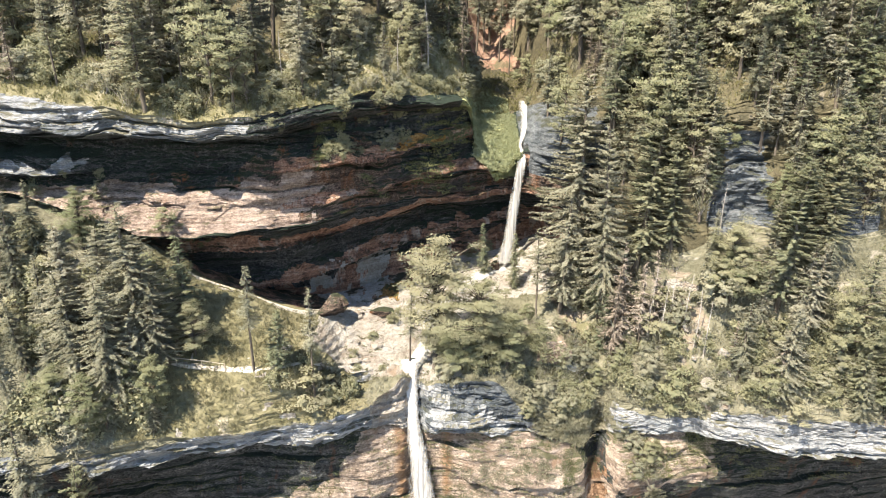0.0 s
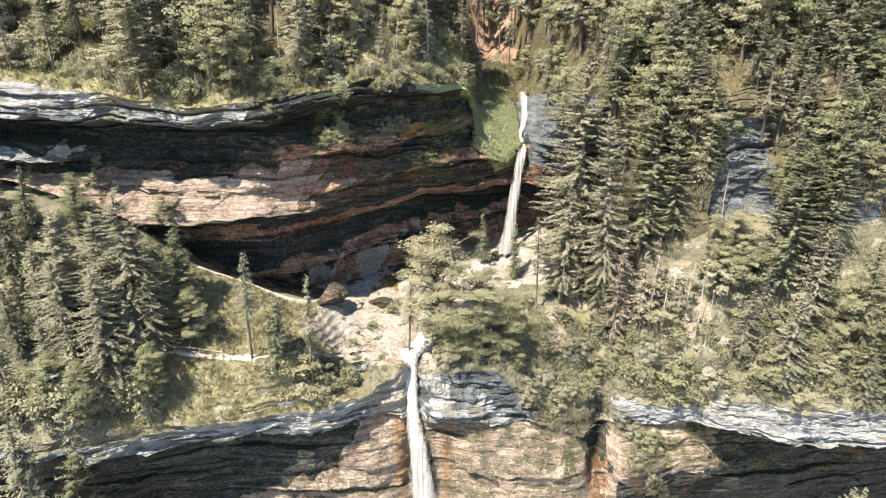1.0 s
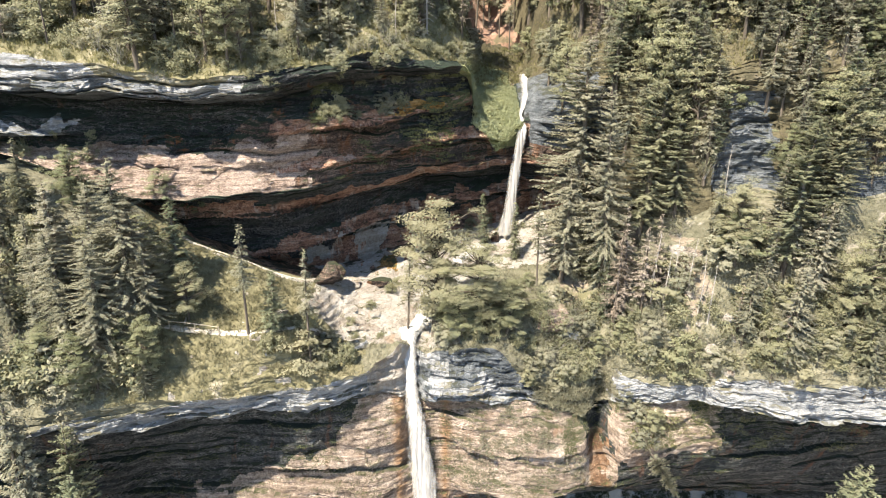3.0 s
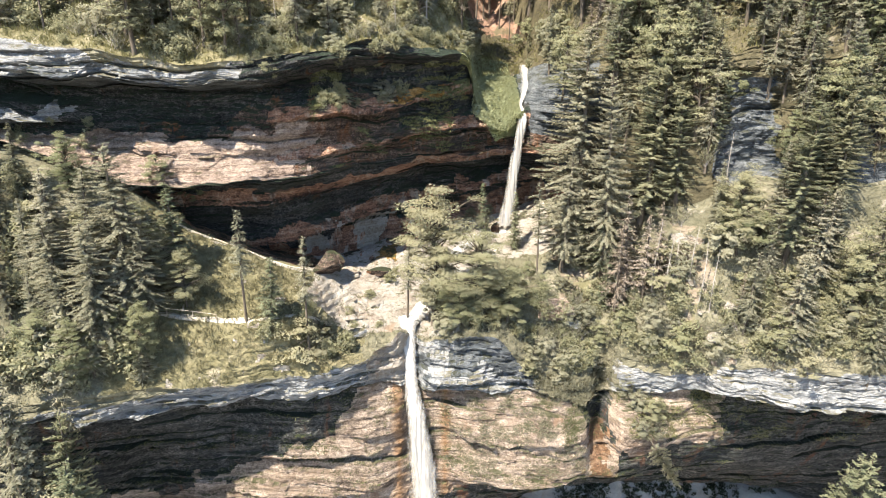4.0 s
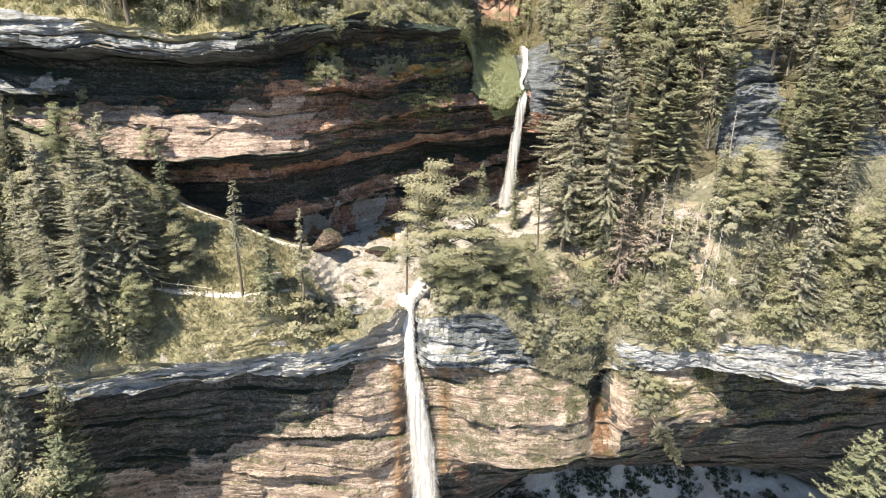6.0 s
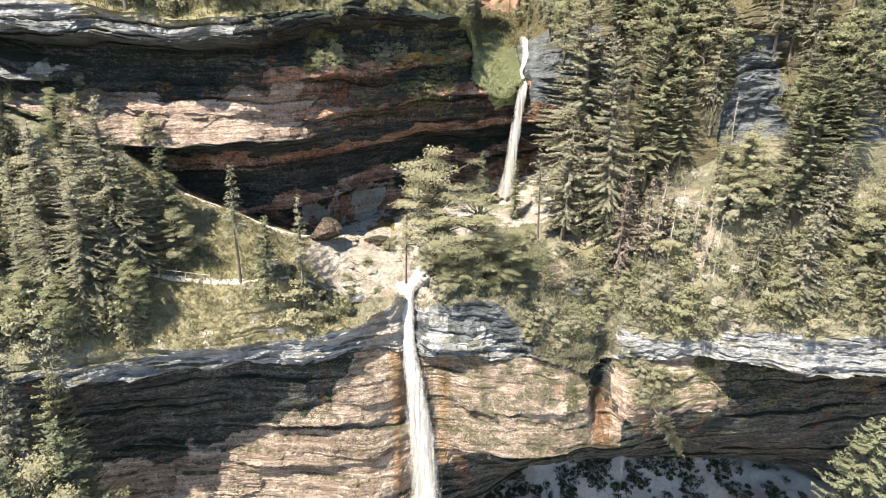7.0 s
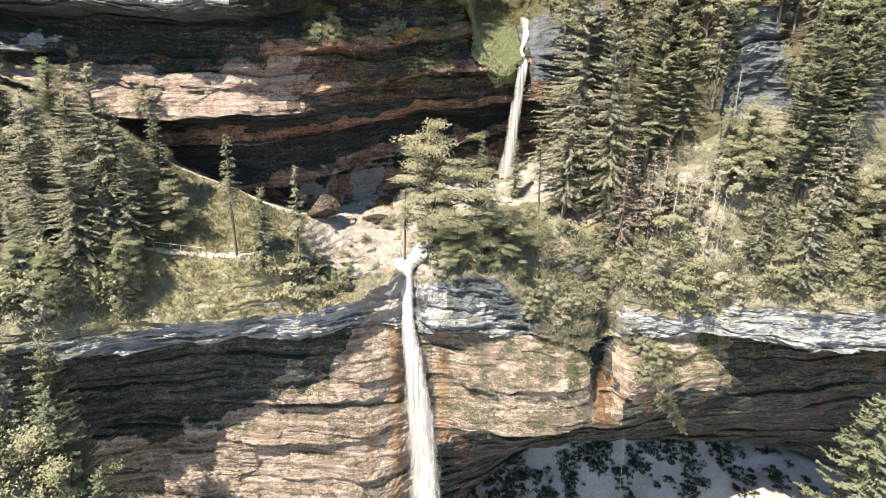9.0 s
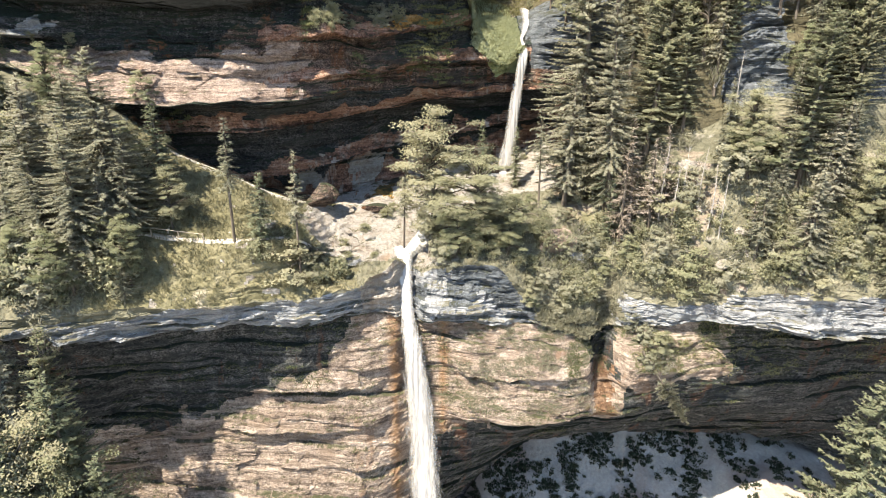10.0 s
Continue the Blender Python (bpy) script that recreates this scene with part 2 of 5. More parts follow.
# ---------------------------------------------------------------- numeric helpers
def hash3(ix, iy, iz):
    h = (ix.astype(np.int64) * 374761393 + iy.astype(np.int64) * 668265263 + iz.astype(np.int64) * 2147483647 + 1013904223) & 0xFFFFFFFF
    h = ((h ^ (h >> 13)) * 1274126177) & 0xFFFFFFFF
    h = ((h ^ (h >> 16)) * 2246822519) & 0xFFFFFFFF
    return ((h ^ (h >> 15)) & 0xFFFFFF) / float(0xFFFFFF)


def vnoise(x, y, z):
    """Smooth value noise from -1 to 1."""
    x, y, z = np.broadcast_arrays(np.asarray(x, float), np.asarray(y, float), np.asarray(z, float))
    ix, iy, iz = np.floor(x), np.floor(y), np.floor(z)
    fx, fy, fz = x - ix, y - iy, z - iz
    fx, fy, fz = (v * v * (3 - 2 * v) for v in (fx, fy, fz))
    out = 0
    for a in (0, 1):
        for b in (0, 1):
            for d in (0, 1):
                w = (fx if a else 1 - fx) * (fy if b else 1 - fy) * (fz if d else 1 - fz)
                out = out + w * hash3(ix + a, iy + b, iz + d)
    return out * 2 - 1


def fbm(x, y, z, octaves=4):
    s, amp = 0, 1.0
    for o in range(octaves):
        f = 2.03 ** o
        s = s + amp * vnoise(x * f + 17.3 * o, y * f + 5.1 * o, z * f + 9.7 * o)
        amp *= 0.5
    return s


def mesh_of(name, verts, faces, material=None, smooth=False):
    """A mesh from arrays; faces all have the same number of corners."""
    me = bpy.data.meshes.new(name)
    verts, faces = np.asarray(verts, np.float32), np.asarray(faces, np.int32)
    n = faces.shape[1]
    me.vertices.add(len(verts))
    me.vertices.foreach_set("co", verts.ravel())
    me.loops.add(faces.size)
    me.loops.foreach_set("vertex_index", faces.ravel())
    me.polygons.add(len(faces))
    me.polygons.foreach_set("loop_start", np.arange(0, faces.size, n, dtype=np.int32))
    me.polygons.foreach_set("loop_total", np.full(len(faces), n, np.int32))
    if material:
        me.materials.append(material)
    me.update(calc_edges=True)
    me.polygons.foreach_set("use_smooth", np.full(len(faces), smooth, bool))
    return me


# ---------------------------------------------------------------- the mountainside
# Guide lines along the cliff, from the valley up: knots of (x, depth, height).
def guide(*knots):
    return [np.array(v, float) for v in zip(*knots)]


valley_far = guide((-60, -600, -24), (70, -600, -24))
valley_near = guide((-60, -40, -24), (70, -40, -24))
talus_toe = guide((-60, 20, 6), (-24, 20, 4), (-14, 20, -8), (0, 20, -16), (20, 20, -16), (32, 20, 0), (70, 20, 0))
talus_mid = guide((-60, 33, 17), (-25, 34, 15), (-18, 36, 4), (-10, 38, -10), (2, 46, -3.5), (8, 49, 0.8), (16, 50, 2.2), (24, 50, 2), (29, 46, 1), (33, 39, 4), (70, 36, 10))
cave_floor_back = guide((-60, 40.5, 15), (-26, 41.6, 12), (-18, 43, 4), (-8, 47, -9), (0, 54, -2), (6, 56, 5.5), (15, 60, 9), (25, 60.5, 9.2), (36, 59, 8.2), (45, 57, 4.8), (70, 58.5, -5))
cave_roof_back = guide((-60, 40.3, 15.5), (-26, 41.5, 12.5), (-18, 43, 5), (-8, 46.5, -5), (0, 52, 8), (6, 56.5, 10.5), (15, 60, 12.5), (25, 60.5, 12.5), (36, 59, 11), (45, 56.5, 7), (70, 58, -2))
cliff_foot = guide((-60, 40, 16), (-26, 41.4, 13), (-18, 39, 6), (-12, 38.4, 1), (-5, 40.9, 4), (0, 46, 7.4), (3.9, 48, 10), (8.5, 50, 11.4), (13.5, 51.5, 11.5), (18.7, 52, 11.6), (25, 52.5, 11.4), (30.8, 53, 10.9), (37.7, 54, 8.7), (42.5, 55, 6.2), (70, 57, 0))
cliff_mid = guide((-60, 34, 22), (-29.2, 38, 22.8), (-23.5, 40.6, 23.2), (-18, 41.9, 22), (-13.4, 41.5, 23), (-5.9, 41.5, 24.6), (-3.5, 42.4, 24.4), (-2.6, 44.1, 24), (-1, 43.7, 24), (5.2, 42.9, 23.8), (10, 42.9, 24.2), (12.4, 43.1, 24), (13.2, 46.4, 24), (14.5, 46.9, 24), (15.3, 43, 24), (16, 42.5, 24), (18.4, 42.6, 23.8), (20.5, 43.4, 23.5), (25, 44.3, 23), (32, 45, 22), (40, 47, 21), (70, 50, 20))
cliff_knee = guide((-60, 38, 18), (-30, 40, 17.5), (-24, 41.2, 17.5), (-18.4, 41.6, 16.7), (-12.2, 41.3, 17.3), (-6, 41.2, 20), (-3.6, 42, 20), (-2.4, 43.2, 20.3), (-0.5, 42.5, 20.5), (6, 41.9, 20.3), (11, 42, 20.3), (13.2, 42.6, 20.4), (14.6, 42.6, 20.4), (16, 43.4, 20), (20, 44.3, 20), (28, 46, 19), (36, 48, 17), (70, 52, 12))
ledge_under = guide((-57, 29.9, 31.8), (-37.8, 33.8, 31.9), (-26.7, 37, 30.7), (-22.8, 38.7, 29.2), (-19.3, 39.9, 29.3), (-13.7, 41.1, 29.1), (-9.3, 42.2, 29), (-6, 43.49, 29.1), (-3.5, 43.9, 28.7), (-2.4, 45.6, 28), (-1.3, 43.9, 28.1), (3.3, 43.8, 27.9), (8, 44.6, 27.4), (12.6, 44.9, 26), (13.4, 47.2, 26), (14.6, 47.5, 26.2), (15.3, 45.2, 26.8), (18.2, 44.9, 27), (21.6, 44.9, 28), (22.9, 44.9, 28.6), (26.8, 44.6, 28.2), (33, 44, 28.3), (45, 43, 28.8), (70, 40, 30))
ledge_low = guide((-57, 28.5, 32.2), (-37.8, 32.1, 32.3), (-26.7, 36.48, 31), (-22.5, 37.92, 29.6), (-18.9, 38.23, 30.1), (-13.5, 39.94, 29.5), (-9.3, 41.56, 29.2), (-6, 42.99, 29.4), (-3.5, 43.5, 29), (-2.4, 45.4, 28.3), (-1.3, 43.3, 28.4), (3.2, 43.2, 28.3), (8, 44.5, 27.8), (12.6, 44.6, 26.2), (13.4, 46.4, 26.3), (14.6, 46.8, 26.5), (15.3, 44.5, 27), (18.2, 44.3, 27.2), (21.6, 43.7, 28.3), (22.9, 42, 29), (26.8, 41, 28.5), (33, 39.5, 28.6), (45, 38, 29), (70, 34, 30))
ledge_high = guide((-57, 29.4, 34.1), (-37.8, 33.1, 33.7), (-26.8, 35.9, 32.3), (-22.4, 37.4, 31.9), (-18.7, 37.7, 32), (-15.1, 38.7, 31.9), (-11.4, 40.3, 31.8), (-6.7, 41.9, 31.8), (-3.6, 44.3, 33), (-2.4, 46.6, 32.2), (-1.3, 45, 31.6), (1.9, 44.4, 32.8), (4.6, 44.8, 32.6), (8, 45.3, 29.2), (12.6, 45.3, 28), (13.4, 47, 28.2), (14.6, 47.4, 28.6), (15.2, 45.3, 30.3), (19, 44.6, 29.3), (21.8, 43.9, 30.6), (22.8, 42.5, 31.1), (28.2, 41, 32), (32.5, 40, 32.1), (45, 38.5, 33), (70, 35, 34))
slope_mid = guide((-60, 34, 40), (-40, 38, 39.5), (-26.5, 41.2, 37.2), (-22, 41, 36), (-19.2, 41.4, 35.8), (-13.9, 40.8, 36), (-11.4, 41.6, 35.9), (-9.2, 46.6, 33), (-8, 48, 32.7), (-5, 48.5, 33), (-2.4, 49, 32.7), (1, 48.5, 34), (5, 48.5, 34.4), (10.5, 48.5, 34), (13, 48, 32), (16, 46.5, 32), (22.4, 44.2, 34.2), (30, 43, 36), (45, 42, 38), (70, 40, 40))
slope_crest = guide((-60, 44, 50), (-40, 45, 49), (-32, 46, 47), (-24.3, 47, 44.2), (-21.8, 47.5, 41.6), (-17.1, 48.5, 39), (-12.6, 50, 36.6), (-10.1, 53, 35.8), (-5.3, 55, 35.6), (-1.4, 58, 36.5), (3.4, 61, 37), (6.7, 62, 37), (10.4, 62.5, 39), (14, 58, 39.5), (20.8, 48.8, 40.5), (26, 48, 43), (31, 45.4, 43.5), (45, 45, 46), (70, 44, 48))
alcove_floor = guide((-60, 46, 50.5), (-40, 47, 49.5), (-32, 48, 47.2), (-27, 50, 44.3), (-23, 52, 40.8), (-18.7, 55, 37.6), (-15.1, 56.5, 35.9), (-10.9, 58.5, 35.3), (-6.3, 60.5, 36), (1, 63.5, 37), (6.7, 65, 37.8), (10.7, 66.5, 39), (14, 59, 40.5), (20.8, 49.5, 42.5), (26, 48.7, 45.5), (31, 45.8, 45), (45, 46, 48), (70, 45, 50))
alcove_roof = guide((-60, 46.5, 51), (-40, 47.5, 50), (-32, 48.5, 47.8), (-25, 51.5, 44.5), (-20, 50.6, 44), (-14.9, 51.8, 43.3), (-10.7, 56.6, 42.3), (-7.5, 60, 42), (-1.9, 63, 43), (2.7, 64.5, 43), (6.9, 65.5, 43), (10.7, 66.5, 42.7), (14, 59.5, 43), (20.8, 49.8, 44), (26, 49, 47), (31, 46.2, 46.5), (45, 47, 50), (70, 46, 52))
brow = guide((-60, 45, 52), (-40, 45.5, 50.2), (-33.7, 47, 48.3), (-25.1, 46.5, 45), (-21.1, 47, 44.8), (-16, 47.8, 45), (-11.1, 50.5, 45), (-7.7, 54.2, 45.2), (-2, 58.8, 45.4), (2.8, 61.6, 45.5), (7.1, 63.4, 45.6), (8.5, 63.5, 46), (10.4, 61, 45.3), (14, 58, 46), (20.8, 50, 47), (26, 49, 48.5), (31, 46.5, 48), (45, 47, 51), (70, 46, 54))
band_top = guide((-60, 45.5, 54), (-40, 47, 51), (-34.4, 48.8, 49.1), (-30.2, 48.9, 48.7), (-25.4, 49.6, 48.4), (-20.6, 49.3, 48.2), (-14.6, 50.5, 48.6), (-9.2, 53, 50.8), (-4.6, 57, 49.9), (2.6, 61.6, 49.4), (4.2, 61.6, 48.6), (6.2, 62.4, 47.5), (7.6, 63, 48), (8.4, 63, 49), (10.4, 60, 49.5), (14, 57, 50), (22.7, 50, 51), (26.5, 50, 50.4), (31, 48, 51), (45, 49, 55), (70, 48, 58))
high_under = guide((-60, 46, 56.8), (-40, 49.3, 54.3), (-32.1, 50.8, 52.6), (-28.5, 51.2, 52.6), (-23.8, 51.6, 52.2), (-18, 52, 52), (-14.5, 52.8, 52.2), (-8.9, 54.6, 53.6), (-4.3, 57.6, 53.8), (0.9, 61.2, 54), (2.6, 61.8, 53.6), (3.3, 61.9, 49.4), (4.8, 62.1, 48.2), (6.3, 62.8, 47.5), (7.6, 63.3, 48), (8.5, 64, 49.3), (10.2, 60.6, 51.8), (14, 57, 52.2), (22.7, 50.5, 52.7), (31, 49, 53.7), (45, 50, 57.6), (70, 49, 61.6))
high_low = guide((-60, 44, 57), (-40, 45, 54.5), (-32.1, 46.1, 53.4), (-28.5, 46.9, 53.5), (-23.8, 47.5, 52.9), (-18, 47.9, 52.7), (-14.5, 48.8, 52.8), (-8.9, 52, 54.4), (-4.3, 55, 54.5), (0.9, 59, 54.7), (2.7, 60.7, 54.5), (3.2, 61.2, 50), (4.6, 61.6, 48.6), (6.2, 62.4, 47.9), (7.5, 63.4, 48.3), (8.6, 65.4, 49.9), (10.2, 60.5, 52), (14, 57, 52.5), (22.7, 50.5, 53), (31, 49, 54), (45, 50, 58), (70, 49, 62))
high_top = guide((-60, 46, 60), (-40, 46.95, 57.5), (-34, 47.95, 56.3), (-29.3, 47.45, 55.7), (-23.6, 47.25, 54.8), (-18.1, 47.45, 54.1), (-14.7, 48.65, 54.6), (-8.9, 52.6, 55.4), (-6.5, 53, 56.4), (-2.3, 57, 55.6), (2.7, 64, 55), (3.4, 70.5, 51.9), (6, 71.5, 52.1), (8, 72, 51.9), (9.6, 74, 52.4), (11.5, 70, 53.6), (16, 57, 54.5), (22.7, 51.2, 54.5), (31, 50, 57), (45, 52, 62), (70, 52, 66))
wood_low = guide((-60, 60, 68), (-34, 58, 62), (-20, 58, 61), (-6, 64, 62.5), (2, 72, 60.5), (3.2, 78, 56.4), (4.4, 80, 55.6), (6.5, 83, 56.2), (10.2, 84, 55.8), (12, 72, 61), (20, 62, 63), (31, 58, 65), (45, 58, 70), (70, 58, 75))
wood_mid = guide((-60, 90, 90), (-34, 85, 84), (-6, 86, 80), (2, 92, 70), (6.5, 98, 62.5), (12, 92, 72), (20, 86, 82), (45, 82, 88), (70, 82, 94))
wood_high = guide((-60, 170, 150), (70, 170, 150))
ridge = guide((-60, 600, 330), (70, 600, 330))

# guide, rows up to the next one, roughness of the rock face, roughness of the ground
LINES = [(valley_far, 4, 0, 0.0), (valley_near, 8, 0, 0.2), (talus_toe, 10, 0, 0.4), (talus_mid, 40, 0, 0.5), (cave_floor_back, 8, 0.2, 0.3), (cave_roof_back, 12, 0.4, 0.2),
         (cliff_foot, 90, 0.75, 0), (cliff_knee, 44, 0.6, 0), (cliff_mid, 70, 0.65, 0), (ledge_under, 8, 0.8, 0), (ledge_low, 34, 0.85, 0), (ledge_high, 44, 0.4, 0.35), (slope_mid, 64, 0.15, 0.5), (slope_crest, 24, 0.15, 0.4), (alcove_floor, 48, 0.6, 0.1),
         (alcove_roof, 40, 0.8, 0), (brow, 46, 0.9, 0), (band_top, 50, 1.25, 0), (high_under, 10, 0.8, 0), (high_low, 30, 1.1, 0), (high_top, 50, 0.25, 0.4), (wood_low, 40, 0, 0.7), (wood_mid, 20, 0, 0.8), (wood_high, 6, 0, 1.0), (ridge, 0, 0, 0)]

FINE = 0.15
xs = np.concatenate([np.arange(-400, -62, 20), np.arange(-60, -39, 1.5), np.arange(-38, 42, FINE), np.arange(42.5, 70, 1.5), np.arange(75, 400, 20)])


def blurred(v, sigma):
    r = int(3 * sigma) + 1
    kern = np.exp(-0.5 * (np.arange(-r, r + 1) / sigma) ** 2)
    return np.convolve(np.pad(v, r, mode="edge"), kern / kern.sum(), mode="valid")


def line_at(g):
    return np.stack([blurred(np.interp(xs, g[0], g[1]), 2.0), blurred(np.interp(xs, g[0], g[2]), 2.0)])


rows, face_w, ground_w, starts = [], [], [], []
for (g, n, fw, gw), nxt in zip(LINES, LINES[1:] + [None]):
    starts.append(len(rows))
    a = line_at(g)
    if nxt is None:
        rows.append(a)
        face_w.append(fw)
        ground_w.append(gw)
        break
    b = line_at(nxt[0])
    for i in range(n):
        s = i / n
        rows.append(a + (b - a) * s)
        face_w.append(fw + (nxt[2] - fw) * s)
        ground_w.append(gw + (nxt[3] - gw) * s)
YZ = np.array(rows)
X = np.broadcast_to(xs, YZ[:, 0].shape).copy()
Y, Z = YZ[:, 0].copy(), YZ[:, 1].copy()
FW, GW = np.array(face_w)[:, None], np.array(ground_w)[:, None]


low_dip = blurred(np.interp(xs, ledge_low[0], ledge_low[2]), 22.0)
high_dip = blurred(np.interp(xs, brow[0], brow[2]), 22.0)
DIP = np.where(Z < 33, low_dip[None, :], high_dip[None, :])      # the beds run along the rims

_u, _v = starts[[l[0] is high_under for l in LINES].index(True)], starts[[l[0] is high_top for l in LINES].index(True)]
DIP[_u:_v] = blurred(np.interp(xs, high_low[0], high_low[2]), 12.0)[None, :]


def beds(x, z, thick, seed, block):
    """Rock beds: each stands out by its own amount, is broken into blocks, and is undercut along its lower joint."""
    zz = (z - DIP + 0.5 * vnoise(x * 0.05, z * 0.06, seed) + 0.22 * vnoise(x * 0.22, z * 0.3, seed + 4) + 0.05 * vnoise(x * 1.1, z * 1.0, seed + 6)) / thick
    i = np.floor(zz)
    f = zz - i
    own = vnoise(i * 3.7 + seed, x * 0.10, 0.5) + 0.6 * vnoise(i * 5.3, x * 0.45, seed)
    cell = np.floor(x / block + 9.0 * hash3(i, 0 * i + 3, 0 * i + int(seed)) + 0.5 * vnoise(x * 0.7, z * 0.7, seed))
    own = own + 0.9 * (hash3(i, cell, 0 * i + int(seed) + 1) - 0.5)
    under = np.clip((0.25 - f) / 0.25, 0, 1) ** 1.5
    open_joint = np.clip(0.45 + 1.4 * vnoise(x * 0.16 + 3.1 * i, i * 1.7, seed), 0.05, 1)
    return own - 1.0 * under * open_joint


LW = np.zeros(FW.shape)
for low, high in ((ledge_under, ledge_high), (high_under, high_top)):
    LW[starts[[l[0] is low for l in LINES].index(True)]:starts[[l[0] is high for l in LINES].index(True)]] = 1.0
CALM = np.ones(FW.shape)                       # the lower face is planed smoother than the rest
CALM[starts[[l[0] is cliff_foot for l in LINES].index(True)]:starts[[l[0] is ledge_under for l in LINES].index(True)]] = 0.5
_a, _b = (starts[[l[0] is q for l in LINES].index(True)] for q in (brow, band_top))
CALM = np.broadcast_to(CALM, X.shape).copy()
CALM[_a:_b] = np.where(X[_a:_b] < -8, 0.35, 1.0)
ridged = (1 - np.abs(vnoise(X * 0.26, Y * 0.2, Z * 1.0))) ** 2
ridged2 = (1 - np.abs(vnoise(X * 0.7 + 7, Y * 0.5, Z * 2.6))) ** 2
broken = np.clip(0.5 + 1.1 * fbm(X * 0.09, 3.0, Z * 0.2, 3), 0.08, 1.2)
broken2 = np.clip(0.4 + 1.3 * fbm(X * 0.13 + 20, 3.0, Z * 0.3, 3), 0.0, 1.2)
out = 0.46 * beds(X, Z, 2.3, 3.0, 3.1) + 0.30 * broken * beds(X, Z, 0.83, 11.0, 1.7) + 0.08 * broken2 * beds(X, Z, 0.37, 23.0, 0.9) \
    + 0.9 * fbm(X * 0.11, Y * 0.05, Z * 0.13, 3) + 0.36 * np.sqrt(CALM) * ridged + CALM * (0.26 * ridged2 + 0.22 * fbm(X * 1.7, Y * 1.7, Z * 2.2, 3)) - 0.25
LIPS = (lambda x: 42.2 + 0.12 * np.clip(x + 15, 0, 40) + 0.35 * vnoise(x * 0.2, 1.5, 0.5), lambda x: 37.8 + 0.16 * np.clip(x + 16, -8, 40) + 0.4 * vnoise(x * 0.25, 7.5, 0.5))
HIGH_LIPS = (lambda x: 47.0 + 0.10 * (x + 6) + 0.4 * vnoise(x * 0.22, 2.5, 0.5), lambda x: 50.0 + 0.09 * (x + 8) + 0.6 * vnoise(x * 0.2, 4.5, 0.5))


def above_lip(x, z, lips):
    """Height above the nearest rock lip underneath, large where there is none."""
    d = np.full(np.shape(x), 9.0)
    for lip in lips:
        h = z - lip(x)
        d = np.where(h >= 0, np.minimum(d, h), d)
    return d


def between(a, b):
    w = np.zeros(FW.shape)
    w[starts[[l[0] is a for l in LINES].index(True)]:starts[[l[0] is b for l in LINES].index(True)]] = 1.0
    return w


lips_at = between(alcove_floor, brow) * np.clip((X + 26) / 2, 0, 1) * np.clip((12 - X) / 2, 0, 1)
LIP_OUT = lips_at * 1.5 * np.clip(1 - above_lip(X, Z, LIPS) / 1.9, 0, 1)
lips_at = between(brow, high_under) * np.clip((X + 13) / 3, 0, 1) * np.clip((9 - X) / 2, 0, 1)
LIP_OUT = LIP_OUT + lips_at * 1.1 * np.clip(1 - above_lip(X, Z, HIGH_LIPS) / 1.7, 0, 1)
LOW_LIPS = (lambda x: 23.3 + 0.03 * (x + 10) + 0.35 * vnoise(x * 0.25, 3.5, 0.5), lambda x: 19.6 + 0.03 * (x + 10) + 0.3 * vnoise(x * 0.3, 8.5, 0.5))
lips_at = between(cliff_foot, ledge_under) * np.clip((X + 22) / 3, 0, 1) * np.clip((12 - X) / 1.5, 0, 1) * np.clip((np.abs(X + 1.5) - 2.4) / 1.5, 0, 1)
LIP_OUT = LIP_OUT + lips_at * 0.75 * np.clip(1 - above_lip(X, Z, LOW_LIPS) / 2.6, 0, 1) * np.clip(0.75 + 0.9 * vnoise(X * 0.28, Z * 0.15, 5.5), 0.1, 1)
side = between(brow, high_under) * np.clip((-28.5 - X) / 3.0, 0, 1) * np.clip((Z - 49.9 - 0.25 * vnoise(X * 0.5, 1.5, 0.5)) / 0.15, 0, 1) * np.clip((51.9 - Z) / 0.5, 0, 1)
LIP_OUT = LIP_OUT + 1.9 * side                    # a pale ledge standing out under the rim
STEP = np.zeros(FW.shape)
STEP[starts[[l[0] is band_top for l in LINES].index(True)] - 20:starts[[l[0] is high_under for l in LINES].index(True)]] = 1.0
out = out + STEP * np.clip((X + 40) / 4, 0, 1) * 0.55 * beds(X, Z, 1.35, 51.0, 4.5)
out = out + LW * 0.36 * beds(X, Z, 0.46, 37.0, 1.6)
out = out + between(high_under, high_top) * 0.95 * beds(X, Z, 0.85, 61.0, 4.0)
out = out * np.where(Z > 41, np.where((X > 23) & (X < 27.5), 0.9, np.clip((20 - X) / 5, 0.3, 1)), 1.0)           # earth and roots over the rock of the steep wood
out = out * np.where(Z > 46.5, np.clip((np.abs(X - 8.4) - 0.7) / 1.3, 0.1, 1), 1.0)      # worn smooth by the upper fall
Y -= FW * out + LIP_OUT
Z += FW * (0.35 * fbm(X * 0.35, 4.2, Z * 0.2, 3))
step_z = Z / 0.55 + 0.8 * vnoise(X * 0.3, Y * 0.3, 6.0)
shelf = (np.floor(step_z) + np.clip((step_z - np.floor(step_z) - 0.6) / 0.4, 0, 1) - step_z + 0.5) * 0.55
PALE = (np.clip((X + 12) / 1.5, 0, 1) * np.clip((4 + 0.25 * (Y - 46) - X) / 1.5, 0, 1)) * ((GW > 0.2) & (Z > 30) & (Z < 42))
Z += PALE * (0.45 * shelf + 0.2 * fbm(X * 1.2, Y * 1.2, 8.0, 4))
Z += GW * (0.9 * fbm(X * 0.13, Y * 0.13, 1.5, 3) + 0.45 * fbm(X * 0.6, Y * 0.6, 2.5, 4))
